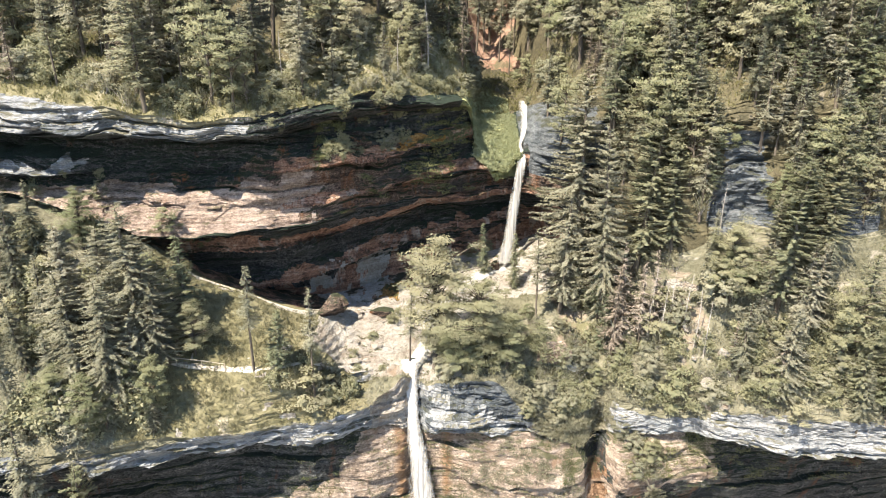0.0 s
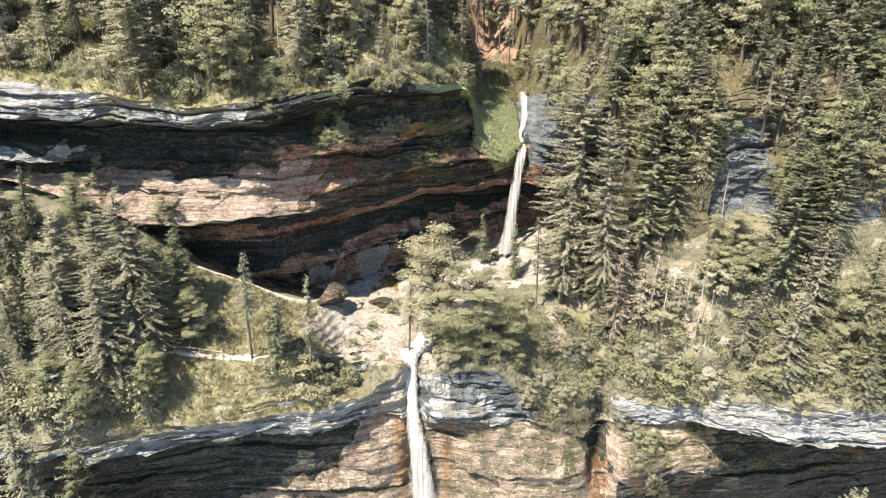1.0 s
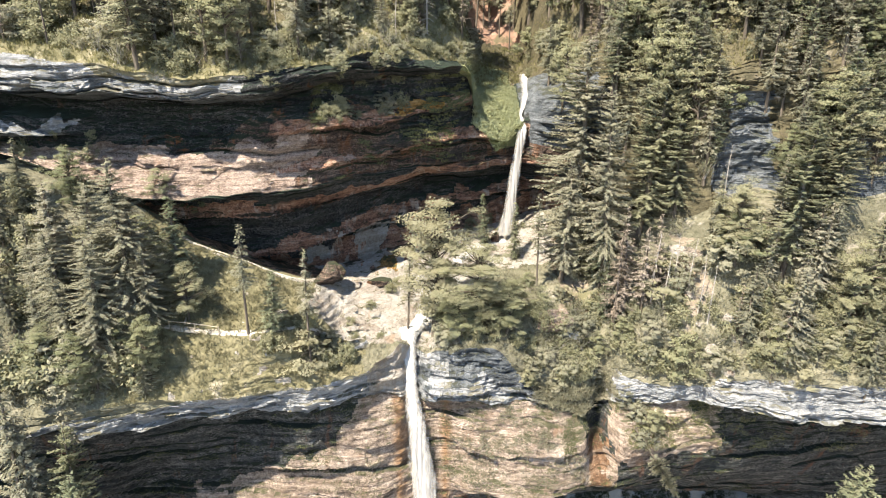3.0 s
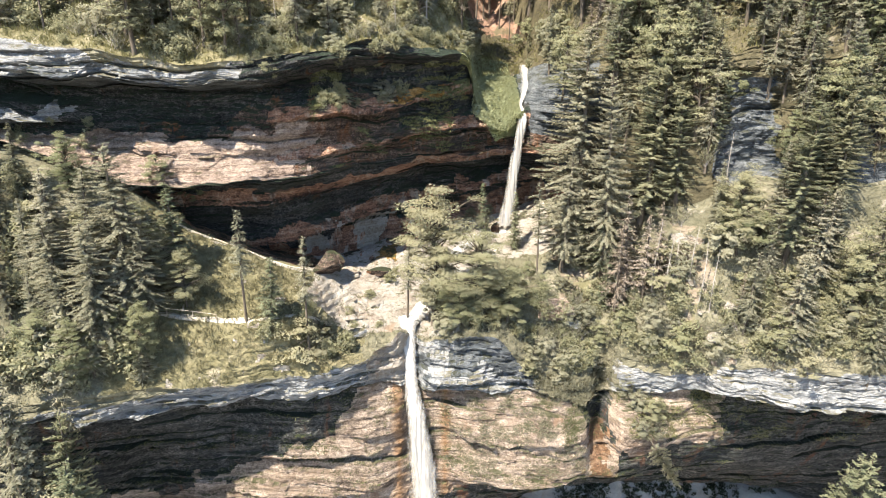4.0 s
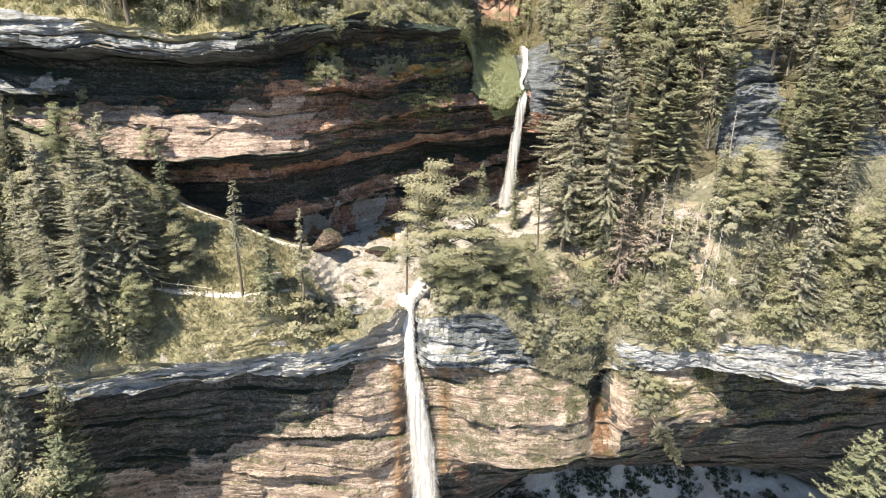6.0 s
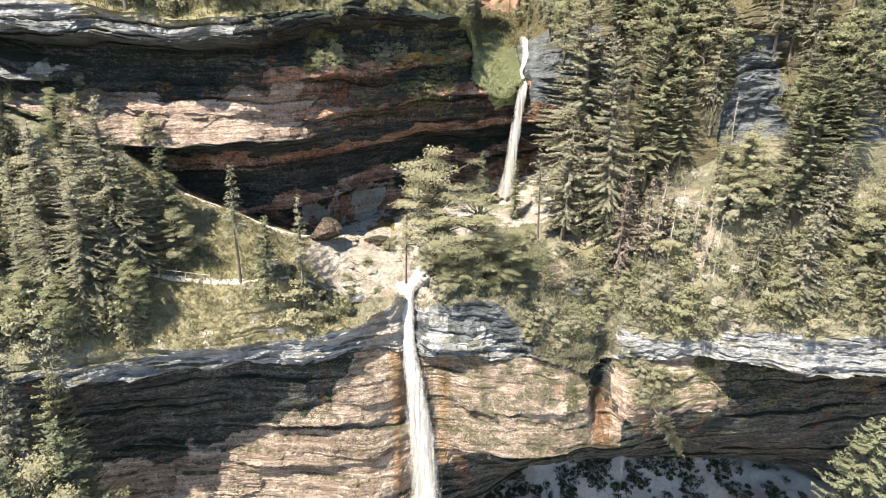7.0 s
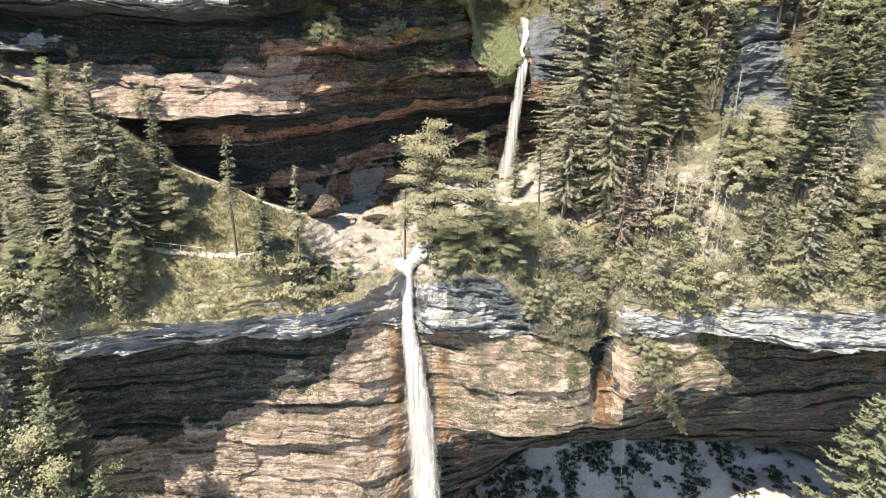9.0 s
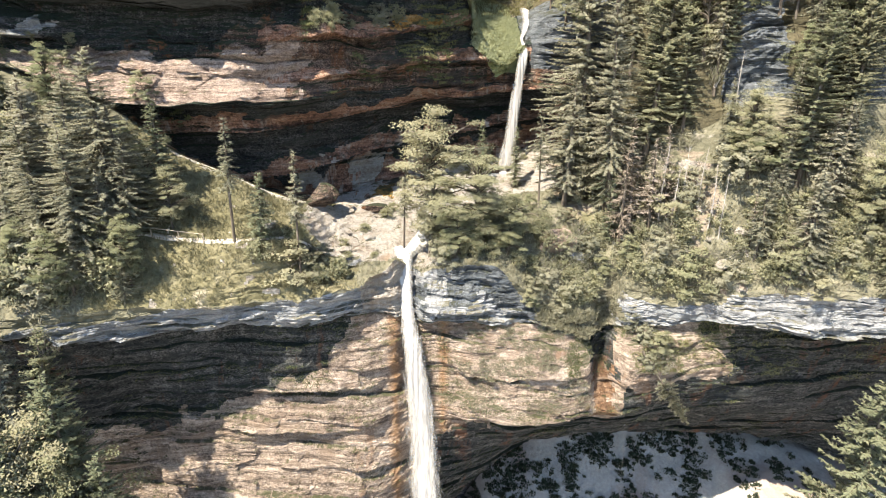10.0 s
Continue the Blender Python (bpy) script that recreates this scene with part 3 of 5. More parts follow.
X += 0.15 * FW * fbm(X * 0.8, Y * 0.3, Z * 0.8, 2)


def line_index(g):
    return starts[[l[0] is g for l in LINES].index(True)]


def stretch(name, low, high, materials, chooser=None, label="", category="", kind="structure"):
    """The part of the mountainside between two guide lines, as one piece of the setting."""
    r0, r1 = line_index(low), line_index(high)
    nx = len(xs)
    v = np.stack([X[r0:r1 + 1], Y[r0:r1 + 1], Z[r0:r1 + 1]], -1).reshape(-1, 3)
    r, cc = np.meshgrid(np.arange(r1 - r0), np.arange(nx - 1), indexing="ij")
    q = (r * nx + cc).ravel()
    faces = np.stack([q, q + 1, q + nx + 1, q + nx], -1)
    me = mesh_of(name, v, faces, None, False)
    for m in materials:
        me.materials.append(m)
    if chooser:
        p = v[faces].mean(1)
        me.polygons.foreach_set("material_index", chooser(p[:, 0], p[:, 1], p[:, 2]).astype(np.int32))
    ob = tagged(new(name, me), label, category, "", kind)
    return ob


def wob(x, y, z, s=0.5, seed=0.0):
    return fbm(x * s + seed, y * s, z * s, 3)


def pick_mid(x, y, z):
    n = wob(x, y, z, 0.35)
    pale = (x + 1.0 * n > -11.5) & (x + 1.2 * n < 2.0 + 0.25 * (y - 46)) & (y > 45.5 + 1.2 * n) & (x < 12) | (y > 55.5 + n) & (x > 2) & (x < 11.5 + n)
    island = wob(x, y, z, 0.3, 40) > 0.75
    out_i = np.where((x < -6 + n) & (x > -24), 3.0, 0.0)
    out_i[pale & ~island] = 1
    crest = np.interp(x, slope_crest[0], slope_crest[1])
    out_i[(y > crest + 1.2 + 0.8 * n) & (x > -26) & (x < -1 + n)] = 2
    flow = wob(x, y, z, 0.45, 60) > 0.08
    out_i[(np.abs(y - crest + 0.2) < 0.15 + 0.7 * n) & (x > -21) & (x < -9)] = 1
    out_i[(wob(x, y, z, 0.9, 70) > 0.85) & (x > -20) & (x < -10)] = 1
    out_i[(out_i == 2) & (x > -13) & flow] = 1
    out_i[(np.abs(x + 7.3 - 0.5 * (z - 36.5) + 0.9 * wob(x, y, z, 0.8, 90)) < 0.75) & (y > 56.5) & (x < -3)] = 1
    out_i[(np.hypot(x + 5.3, 0.8 * (y - 57.2)) + 0.7 * wob(x, y, z, 0.9, 44) < 1.2)] = 5
    out_i[(np.abs(x - 20.6) + 1.1 * n < 1.2) & (z > 32.5) & (z < 41)] = 4
    out_i[(np.abs(x - 12.2) + 0.9 * n < 1.2) & (z > 33) & (z < 38)] = 4
    out_i[(n > 0.95) & (x > 18)] = 1
    return out_i


def pick_ledge(x, y, z):
    n = wob(x, y, z, 0.5)
    rim = np.interp(x, ledge_high[0], ledge_high[2])
    # beside the lower fall the shaded copy paints the shadow on the rim
    return np.where((x + n > 8.3) & (x + n < 14.6) | (z > rim - 0.3 + 0.6 * n) & (np.abs(x + 3) > 3.5), 1, np.where((x > -6.5 + 1.0 * n) & (x < -2.6), 2, np.where((x > -2) & (x < 8.4) & (wob(x, y, z, 0.6, 52) + 0.3 * (z - 30) > 0.1), 3, 0)))


def pick_high(x, y, z):
    n = wob(x, y, z, 0.5)
    i = np.where(x + 1.5 * n < -15.5, 0, np.where((x + 0.6 * n > 2.2) & (x < 8.2), 2, 1))
    # the rim's underside takes the shaded limestone colour
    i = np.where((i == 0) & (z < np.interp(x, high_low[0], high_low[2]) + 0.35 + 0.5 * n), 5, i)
    i = np.where((x > 8.6) & (x + n <= 15), 5, np.where(x + n > 15, 3, i))
    rim = np.interp(x, high_top[0], high_top[2])
    return np.where((z > rim - 0.25 + 0.6 * n) & (i == 0) & (x < 0), 4, i)


def pick_upper(x, y, z):
    n = wob(x, y, z, 0.5)
    i = np.zeros(len(x))
    # dark beds follow the shade under the upper rim, down to the sunlit wall
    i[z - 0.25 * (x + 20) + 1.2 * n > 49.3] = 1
    top = np.interp(x, band_top[0], band_top[2]) + 0.3
    i[(z + 0.7 * n < top) & (x + 2.0 * n < -11.5)] = 4
    lip = above_lip(x, z, HIGH_LIPS)
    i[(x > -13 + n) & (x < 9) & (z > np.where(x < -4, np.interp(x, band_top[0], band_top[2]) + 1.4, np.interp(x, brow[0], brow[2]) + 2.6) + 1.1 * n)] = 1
    i[(x > -14 + n) & (x < 9) & (lip + 0.8 * n < 0.9)] = 6
    i[(x + 1.2 * n < -29.2) & (z > 49.8) & (z + 0.6 * n < 51.0)] = 2
    # crag faces that stand in shade get the shaded limestone colour
    i[(x > 9.0) & (z > 47)] = 7
    i[(np.abs(z - 51.3 - 0.12 * (x + 1.3) + 0.45 * n) < 0.42) & (x > -4.6 + n) & (x < 0.3)] = 8
    bare = (x > 23.2 + n) & (x < 27.0 + n) & (z > 45) | (x > 30.5 + n) & (x < 34)
    i[(x > 15.5 + n) & bare] = 7
    i[(x > 15.5 + n) & ~bare] = 5
    i[(x + 0.6 * n > 3.0 + (56 - z) * 0.22) & (x < 8.1) & (z > 46.5 + n)] = 3
    return i


def pick_wood(x, y, z):
    n = wob(x, y, z, 0.4)
    i = np.zeros(len(x))
    i[(x < 4) & (y < np.interp(x, high_top[0], high_top[1]) + 6 + 3 * n)] = 3
    i[(np.abs(x - 6.2) + 1.4 * n < 3.2) & (y > 83 + 1.5 * n) & (y < 99)] = 1
    i[(np.abs(x - 5.2) + 0.5 * n < 2.7) & (y < 77)] = 2
    return i


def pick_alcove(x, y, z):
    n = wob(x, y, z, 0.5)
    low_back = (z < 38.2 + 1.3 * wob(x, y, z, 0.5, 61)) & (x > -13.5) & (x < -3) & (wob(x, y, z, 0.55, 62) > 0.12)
    # between the rust lips the dark rock also paints the undercut shade
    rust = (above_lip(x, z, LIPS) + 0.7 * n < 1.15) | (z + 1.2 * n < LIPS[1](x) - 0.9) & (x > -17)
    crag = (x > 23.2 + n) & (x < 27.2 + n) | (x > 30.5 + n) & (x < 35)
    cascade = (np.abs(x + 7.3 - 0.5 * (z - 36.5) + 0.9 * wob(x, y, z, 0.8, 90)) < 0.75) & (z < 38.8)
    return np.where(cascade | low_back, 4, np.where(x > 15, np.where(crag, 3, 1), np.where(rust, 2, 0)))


stretch("ground", valley_far, cave_floor_back, [M_SCREE], None, "grey scree slope under the cliff with dark low plants", "ground")
# the hollow's shade is carried partly by the dark rock colour
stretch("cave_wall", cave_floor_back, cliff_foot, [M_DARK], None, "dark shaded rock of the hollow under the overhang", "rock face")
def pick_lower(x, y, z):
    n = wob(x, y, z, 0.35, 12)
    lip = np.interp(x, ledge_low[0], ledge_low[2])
    # covers the rim's shade and the undercut, sparing the sunlit patches
    damp_shade = (x + 1.5 * n < -8) & (lip - z + 2.0 * n < 5.0 + 0.35 * (-9 - x)) | (x + 2.6 * wob(x, y, z, 0.55, 77) > 23.8) & (lip - z + 1.5 * n < 11) | (x > 15.5) & (z + 1.0 * n < 22.4) | (x > -1) & (z + 1.2 * n < 18.5)
    i = damp_shade.astype(float)
    # dark rock up the gully paints the shade inside the cleft
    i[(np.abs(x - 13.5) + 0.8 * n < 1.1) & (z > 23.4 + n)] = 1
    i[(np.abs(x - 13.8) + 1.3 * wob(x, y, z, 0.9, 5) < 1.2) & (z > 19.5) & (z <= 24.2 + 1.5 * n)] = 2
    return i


stretch("lower_cliff", cliff_foot, ledge_under, [M_CONGL, M_DAMP_SHADE, M_SEEP], pick_lower, "brown layered rock face with mossy ledges, damp and shade in its colour", "cliff")
stretch("lower_ledge", ledge_under, ledge_high, [M_LIME, M_GRASS, M_PALE, M_LIME_SHADE], pick_ledge, "grey-white bedded limestone rim of the lower cliff", "rock ledge")
stretch("middle_slope", ledge_high, alcove_floor, [M_GRASS, M_PALE, M_RUST, M_MEADOW_SUNLIT, M_SOIL, M_LICHEN], pick_mid, "steep grassy slope with pale bare rock by the stream", "slope")
stretch("alcove_wall", alcove_floor, brow, [M_DARK, M_FOREST, M_RUST, M_LIME_SHADE, M_PALE], pick_alcove, "dark damp reddish rock of the deep hollow, shade in its colour", "rock face")
stretch("upper_cliff", brow, high_under, [M_UPPER, M_DARK, M_LIME, M_MOSS, M_BAND, M_FOREST, M_RUST, M_LIME_SHADE, M_LICHEN], pick_upper, "reddish layered upper cliff with moss and damp beds coloured like shade", "cliff")
stretch("upper_ledge", high_under, high_top, [M_LIME, M_DARK, M_MOSS, M_FOREST, M_GRASS, M_LIME_SHADE], pick_high, "grey-white limestone rim overhanging the upper cliff", "rock ledge")
stretch("hillside", high_top, ridge, [M_FOREST, M_RED, M_MOSS, M_MEADOW_SUNLIT], pick_wood, "steep wooded hillside with dry grass and red soil", "hillside")


# ---------------------------------------------------------------- plants: builders
from mathutils.bvhtree import BVHTree

_nx = len(xs)
_r, _c = np.meshgrid(np.arange(X.shape[0] - 1), np.arange(_nx - 1), indexing="ij")
_q = (_r * _nx + _c).ravel()
TERRAIN = BVHTree.FromPolygons(np.stack([X, Y, Z], -1).reshape(-1, 3).tolist(), np.stack([_q, _q + 1, _q + _nx + 1, _q + _nx], -1).tolist())


def below(x, y, z=300.0):
    """The ground under a place, or None."""
    p, n, _, _ = TERRAIN.ray_cast(Vector((x, y, z)), Vector((0, 0, -1)))
    return (p, n) if p else (None, None)


def ahead(x, z):
    """The mountainside met on the way in from the valley at that height."""
    p, n, _, _ = TERRAIN.ray_cast(Vector((x, 0, z)), Vector((0, 1, 0)))
    return (p, n) if p else (None, None)


def tubes(paths, sides=6):
    """Tapered tubes along paths of (points, radii), in one set of arrays."""
    V, F, base = [], [], 0
    for pts, rad in paths:
        pts = np.asarray(pts, float)
        d = np.gradient(pts, axis=0)
        d /= np.linalg.norm(d, axis=1)[:, None] + 1e-9
        ref = np.where(np.abs(d[:, 2:3]) > 0.8, np.array([[1.0, 0, 0]]), np.array([[0, 0, 1.0]]))
        a = np.cross(d, ref)
        a /= np.linalg.norm(a, axis=1)[:, None] + 1e-9
        b = np.cross(d, a)
        ang = np.arange(sides) * 2 * math.pi / sides
        ring = pts[:, None] + np.asarray(rad)[:, None, None] * (a[:, None] * np.cos(ang)[None, :, None] + b[:, None] * np.sin(ang)[None, :, None])
        V.append(ring.reshape(-1, 3))
        i, j = np.meshgrid(np.arange(len(pts) - 1), np.arange(sides), indexing="ij")
        i, j = i.ravel(), j.ravel()
        F.append(base + np.stack([i * sides + j, i * sides + (j + 1) % sides, (i + 1) * sides + (j + 1) % sides, (i + 1) * sides + j], -1))
        base += len(pts) * sides
    return np.concatenate(V), np.concatenate(F)


def blades(o, d, side, length, width):
    """Diamond-shaped leaves from roots o along d, spread by side."""
    l, w = length[:, None], width[:, None]
    v = np.stack([o, o + d * l * 0.45 + side * w * 0.5, o + d * l, o + d * l * 0.45 - side * w * 0.5], 1).reshape(-1, 3)
    f = np.arange(len(o) * 4).reshape(-1, 4)
    return v, f


def needles(o, d, side, length, width):
    """Pointed sprays, a triangle each."""
    l, w = length[:, None], width[:, None]
    v = np.stack([o - side * w * 0.5, o + side * w * 0.5, o + d * l], 1).reshape(-1, 3)
    return v, np.arange(len(o) * 3).reshape(-1, 3)


def unit(v):
    return v / (np.linalg.norm(v, axis=-1, keepdims=True) + 1e-9)


def soften(me, round_at, amount=0.7):
    """Leaves of a crown turned outwards, with shading that follows the crown's rounded form."""
    n = len(me.vertices)
    co = np.empty(n * 3, np.float32)
    me.vertices.foreach_get("co", co)
    co = co.reshape(-1, 3, 3)
    c = co.mean(1)
    top = c[:, 2].max()
    axis = np.stack([0 * c[:, 0], 0 * c[:, 0], np.clip(c[:, 2], 0, round_at * top)], -1)
    outward = unit(unit(c - axis) + np.array([0, 0, 0.55]))
    face = np.cross(co[:, 1] - co[:, 0], co[:, 2] - co[:, 0])
    wrong = (face * outward).sum(1) < 0
    co[wrong] = co[wrong][:, [0, 2, 1]]
    face[wrong] *= -1
    me.vertices.foreach_set("co", co.ravel())
    nrm = unit((1 - amount) * unit(face) + amount * outward)
    me.polygons.foreach_set("use_smooth", np.full(len(me.polygons), True))
    me.update()
    me.normals_split_custom_set_from_vertices(np.repeat(nrm, 3, 0).tolist())


def plant(name, label, category, parts):
    """An empty at the foot with a mesh for each part: (name, verts, faces, material)."""
    root = tagged(new(name), label, category)
    for pname, v, f, m in parts:
        ob = new(pname, mesh_of(pname, v, f, m, pname != "crown"))
        if pname == "crown" and np.shape(f)[1] == 3:
            soften(ob.data, 0.9 if category == "tree" and "beech" not in name else 0.5)
        ob.parent = root
        if pname != "trunk":
            tagged(ob, kind="stuff")
    return root


def conifer(name, label, H, width, bare, droop, step, spray, material, seed, sparse=1.0, radius=0.016, shape=0.85, hang=0.6, loose=0.4, lift=0.3):
    rng = np.random.default_rng(seed)
    lean = rng.normal(0, 0.01, 2)
    zt = np.linspace(0, H, 12)
    wig = np.stack([lean[0] * zt + 0.03 * np.sin(zt * 0.7 + seed), lean[1] * zt + 0.03 * np.cos(zt * 0.6), zt - 0.4 * (zt == 0)], -1)
    trunk = [(wig, H * radius * (1 - zt / H) ** 0.8 + 0.015)]
    limbs, O, D, S, Ls, W = [], [], [], [], [], []
    z = bare * H
    while z < H * 0.985:
        s = (z - bare * H) / (H * (1 - bare))
        n = max(3, int(rng.integers(5, 8) * sparse * (1 if s < 0.9 else 0.7)))
        for k in range(n):
            if rng.random() > 0.92:
                continue
            L = width * ((1 - s) ** shape * min(1.0, 0.55 + s * 3)) * rng.uniform(0.6, 1.15) + 0.12
            az = rng.uniform(0, 2 * math.pi)
            dirv = np.array([math.cos(az), math.sin(az), 0])
            root = np.array([np.interp(z, zt, wig[:, 0]), np.interp(z, zt, wig[:, 1]), z + rng.uniform(-0.02, 0.02) * H])
            m = max(2, int(L / step))
            u = (np.arange(m) + rng.random(m) * 0.8) / m
            up = 0.25 * s - droop * (1 - s) * rng.uniform(0.3, 1.5)
            bend = rng.uniform(0.05, 0.22)
            def at(u):
                u = np.asarray(u)[:, None]
                return root + dirv * L * u + np.array([0, 0, 1.0]) * L * (up * u + bend * (u * u - 0.35 * u))
            if L > 0.5:
                limbs.append((at(np.linspace(0, 0.95, 4)), np.linspace(0.012 + 0.012 * L, 0.006, 4)))
            for sg in (-1, 0, 1):
                uu = u[rng.random(m) < (0.95 if sg else 0.6)]
                if not len(uu):
                    continue
                q = len(uu)
                a2 = az + sg * np.radians(rng.uniform(35, 80, q))
                d = np.stack([np.cos(a2), np.sin(a2), rng.uniform(-hang, lift, q) - 0.15 * (1 - s)], -1)
                d = unit(d)
                sd = unit(np.cross(d, np.array([0, 0, 1.0]) + rng.normal(0, loose, (q, 3))))
                O.append(at(uu) + rng.normal(0, 0.03, (q, 3)))
                D.append(d)
                S.append(sd)
                Ls.append(spray * rng.uniform(0.6, 1.35, q) * (1.55 - 0.95 * uu) * (0.5 + 0.5 * (1 - s)))
                W.append(spray * 0.30 * rng.uniform(0.6, 1.3, q))
        z += rng.uniform(0.7, 1.3) * H * 0.0215
    v, f = needles(*(np.concatenate(a) for a in (O, D, S, Ls, W)))
    tv, tf = tubes(trunk, 7)
    lv, lf = tubes(limbs, 3)
    return plant(name, label, "tree", [("trunk", tv, tf, M_BARK), ("branchwork", lv, lf, M_BARK), ("crown", v, f, material)])


def broadleaf(name, label, H, spread, clear, clusters, per, leaf, material, seed, category="tree", light=False):
    rng = np.random.default_rng(seed)
    top = H * 0.72
    zt = np.linspace(0, top, 8)
    bx, by = rng.normal(0, 0.05, 2)
    tr = np.stack([bx * zt + 0.12 * np.sin(zt * 0.6 + seed), by * zt + 0.12 * np.cos(zt * 0.5 + seed), zt - 0.4 * (zt == 0)], -1)
    trunk = [(tr, H * 0.017 * (1 - 0.8 * zt / top) + 0.01)]
    limbs, V, F, base = [], [], [], 0
    cz = H * (clear + 1) / 2
    hz = H * (1 - clear) / 2
    for i in range(clusters):
        d = unit(rng.normal(0, 1, 3))
        rr = rng.uniform(0.45, 1.0) ** 0.6
        lump = 0.76 + 0.5 * math.sin(4.1 * d[0] + seed) * math.cos(3.7 * d[1] + 2.0 * d[2] - seed) + 0.18 * rng.normal()
        c = np.array([d[0] * spread * rr * lump, d[1] * spread * rr * lump, cz + d[2] * hz * rr * (0.85 + 0.3 * rng.random())])
        c[:2] += tr[5][:2]
        r = spread * rng.uniform(0.13, 0.36)
        if i % 2 == 0:
            sz = max(0.1 * H, min(top * 0.95, c[2] - 0.35 * np.linalg.norm(c[:2])))
            s0 = np.array([np.interp(sz, zt, tr[:, 0]), np.interp(sz, zt, tr[:, 1]), sz])
            u = np.linspace(0, 1, 5)[:, None]
            p = s0 + (c - s0) * u + rng.normal(0, 0.06, (5, 3)) * u * (1 - u) * 4 + np.array([0, 0, 0.12 * H]) * u * (1 - u)
            limbs.append((p, np.linspace(0.008 * H, 0.004 + 0.0008 * H, 5)))
        n = int(per * rng.uniform(0.6, 1.3))
        o = c + unit(rng.normal(0, 1, (n, 3))) * (rng.random((n, 1)) ** 0.45) * np.array([r, r, r * 0.36])
        nrm = unit(rng.normal(0, 0.75, (n, 3)) + np.array([0, 0, 0.8]) + 0.5 * d)
        dd = unit(np.cross(nrm, rng.normal(0, 1, (n, 3))))
        sd = np.cross(nrm, dd)
        v, f = (needles if light else blades)(o, dd, sd, leaf * rng.uniform(0.6, 1.4, n), leaf * 0.75 * rng.uniform(0.6, 1.3, n))
        V.append(v)
        F.append(f + base)
        base += len(v)
    tv, tf = tubes(trunk, 7)
    lv, lf = tubes(limbs, 4)
    parts = [("trunk", tv, tf, M_BARK)] if category == "tree" else []
    return plant(name, label, category, parts + [("branchwork", lv, lf, M_BARK), ("crown", np.concatenate(V), np.concatenate(F), material)])


def dry_shrub(name, label, H, material, seed):
    """A pale shrub of many thin upright twigs with small dry leaves."""
    rng = np.random.default_rng(seed)
    limbs, O, D, S, Ls, W = [], [], [], [], [], []
    for i in range(24):
        az, lean = rng.uniform(0, 2 * math.pi), rng.uniform(0.05, 0.75)
        L = H * rng.uniform(0.5, 1.0)
        d = unit(np.array([math.cos(az) * lean, math.sin(az) * lean, 1.0]))
        u = np.linspace(0, 1, 5)[:, None]
        root = np.array([*rng.normal(0, 0.12 * H, 2), -0.15])
        p = root + d * L * u + np.array([math.cos(az), math.sin(az), -0.4]) * 0.15 * L * u * u
        limbs.append((p, np.linspace(0.006 * H + 0.006, 0.004, 5)))
        n = 24
        uu = rng.uniform(0.25, 1, n)[:, None]
        O.append(root + d * L * uu + rng.normal(0, 0.07 * H, (n, 3)))
        dd = unit(rng.normal(0, 0.6, (n, 3)) + d)
        D.append(dd)
        S.append(unit(np.cross(dd, rng.normal(0, 1, (n, 3)))))
        Ls.append(rng.uniform(0.14, 0.34, n))
        W.append(rng.uniform(0.04, 0.10, n))
    v, f = needles(*(np.concatenate(a) for a in (O, D, S, Ls, W)))
    lv, lf = tubes(limbs, 3)
    return plant(name, label, "shrub", [("branchwork", lv, lf, M_SNAG), ("crown", v, f, material)])


def snag(name, label, H, seed):
    """A bare dead trunk with broken side twigs."""
    rng = np.random.default_rng(seed)
    zt = np.linspace(0, H, 10)
    p = np.stack([0.08 * np.sin(zt * 0.5 + seed) + 0.02 * zt, 0.06 * np.cos(zt * 0.7), zt - 0.4 * (zt == 0)], -1)
    limbs = []
    for i in range(60):
        z = rng.uniform(0.15, 0.98) * H
        az, L = rng.uniform(0, 2 * math.pi), rng.uniform(0.35, 1.25) * (1.2 - z / H)
        o = np.array([np.interp(z, zt, p[:, 0]), np.interp(z, zt, p[:, 1]), z])
        u = np.linspace(0, 1, 4)[:, None]
        limbs.append((o + np.array([math.cos(az), math.sin(az), -0.2]) * L * u + np.array([0, 0, -0.35]) * L * u * u, np.linspace(0.022, 0.006, 4)))
    tv, tf = tubes([(p, H * 0.009 * (1 - zt / H) + 0.02)], 7)
    lv, lf = tubes(limbs, 3)
    return plant(name, label, "dead tree", [("trunk", tv, tf, M_SNAG), ("branchwork", lv, lf, M_SNAG)])


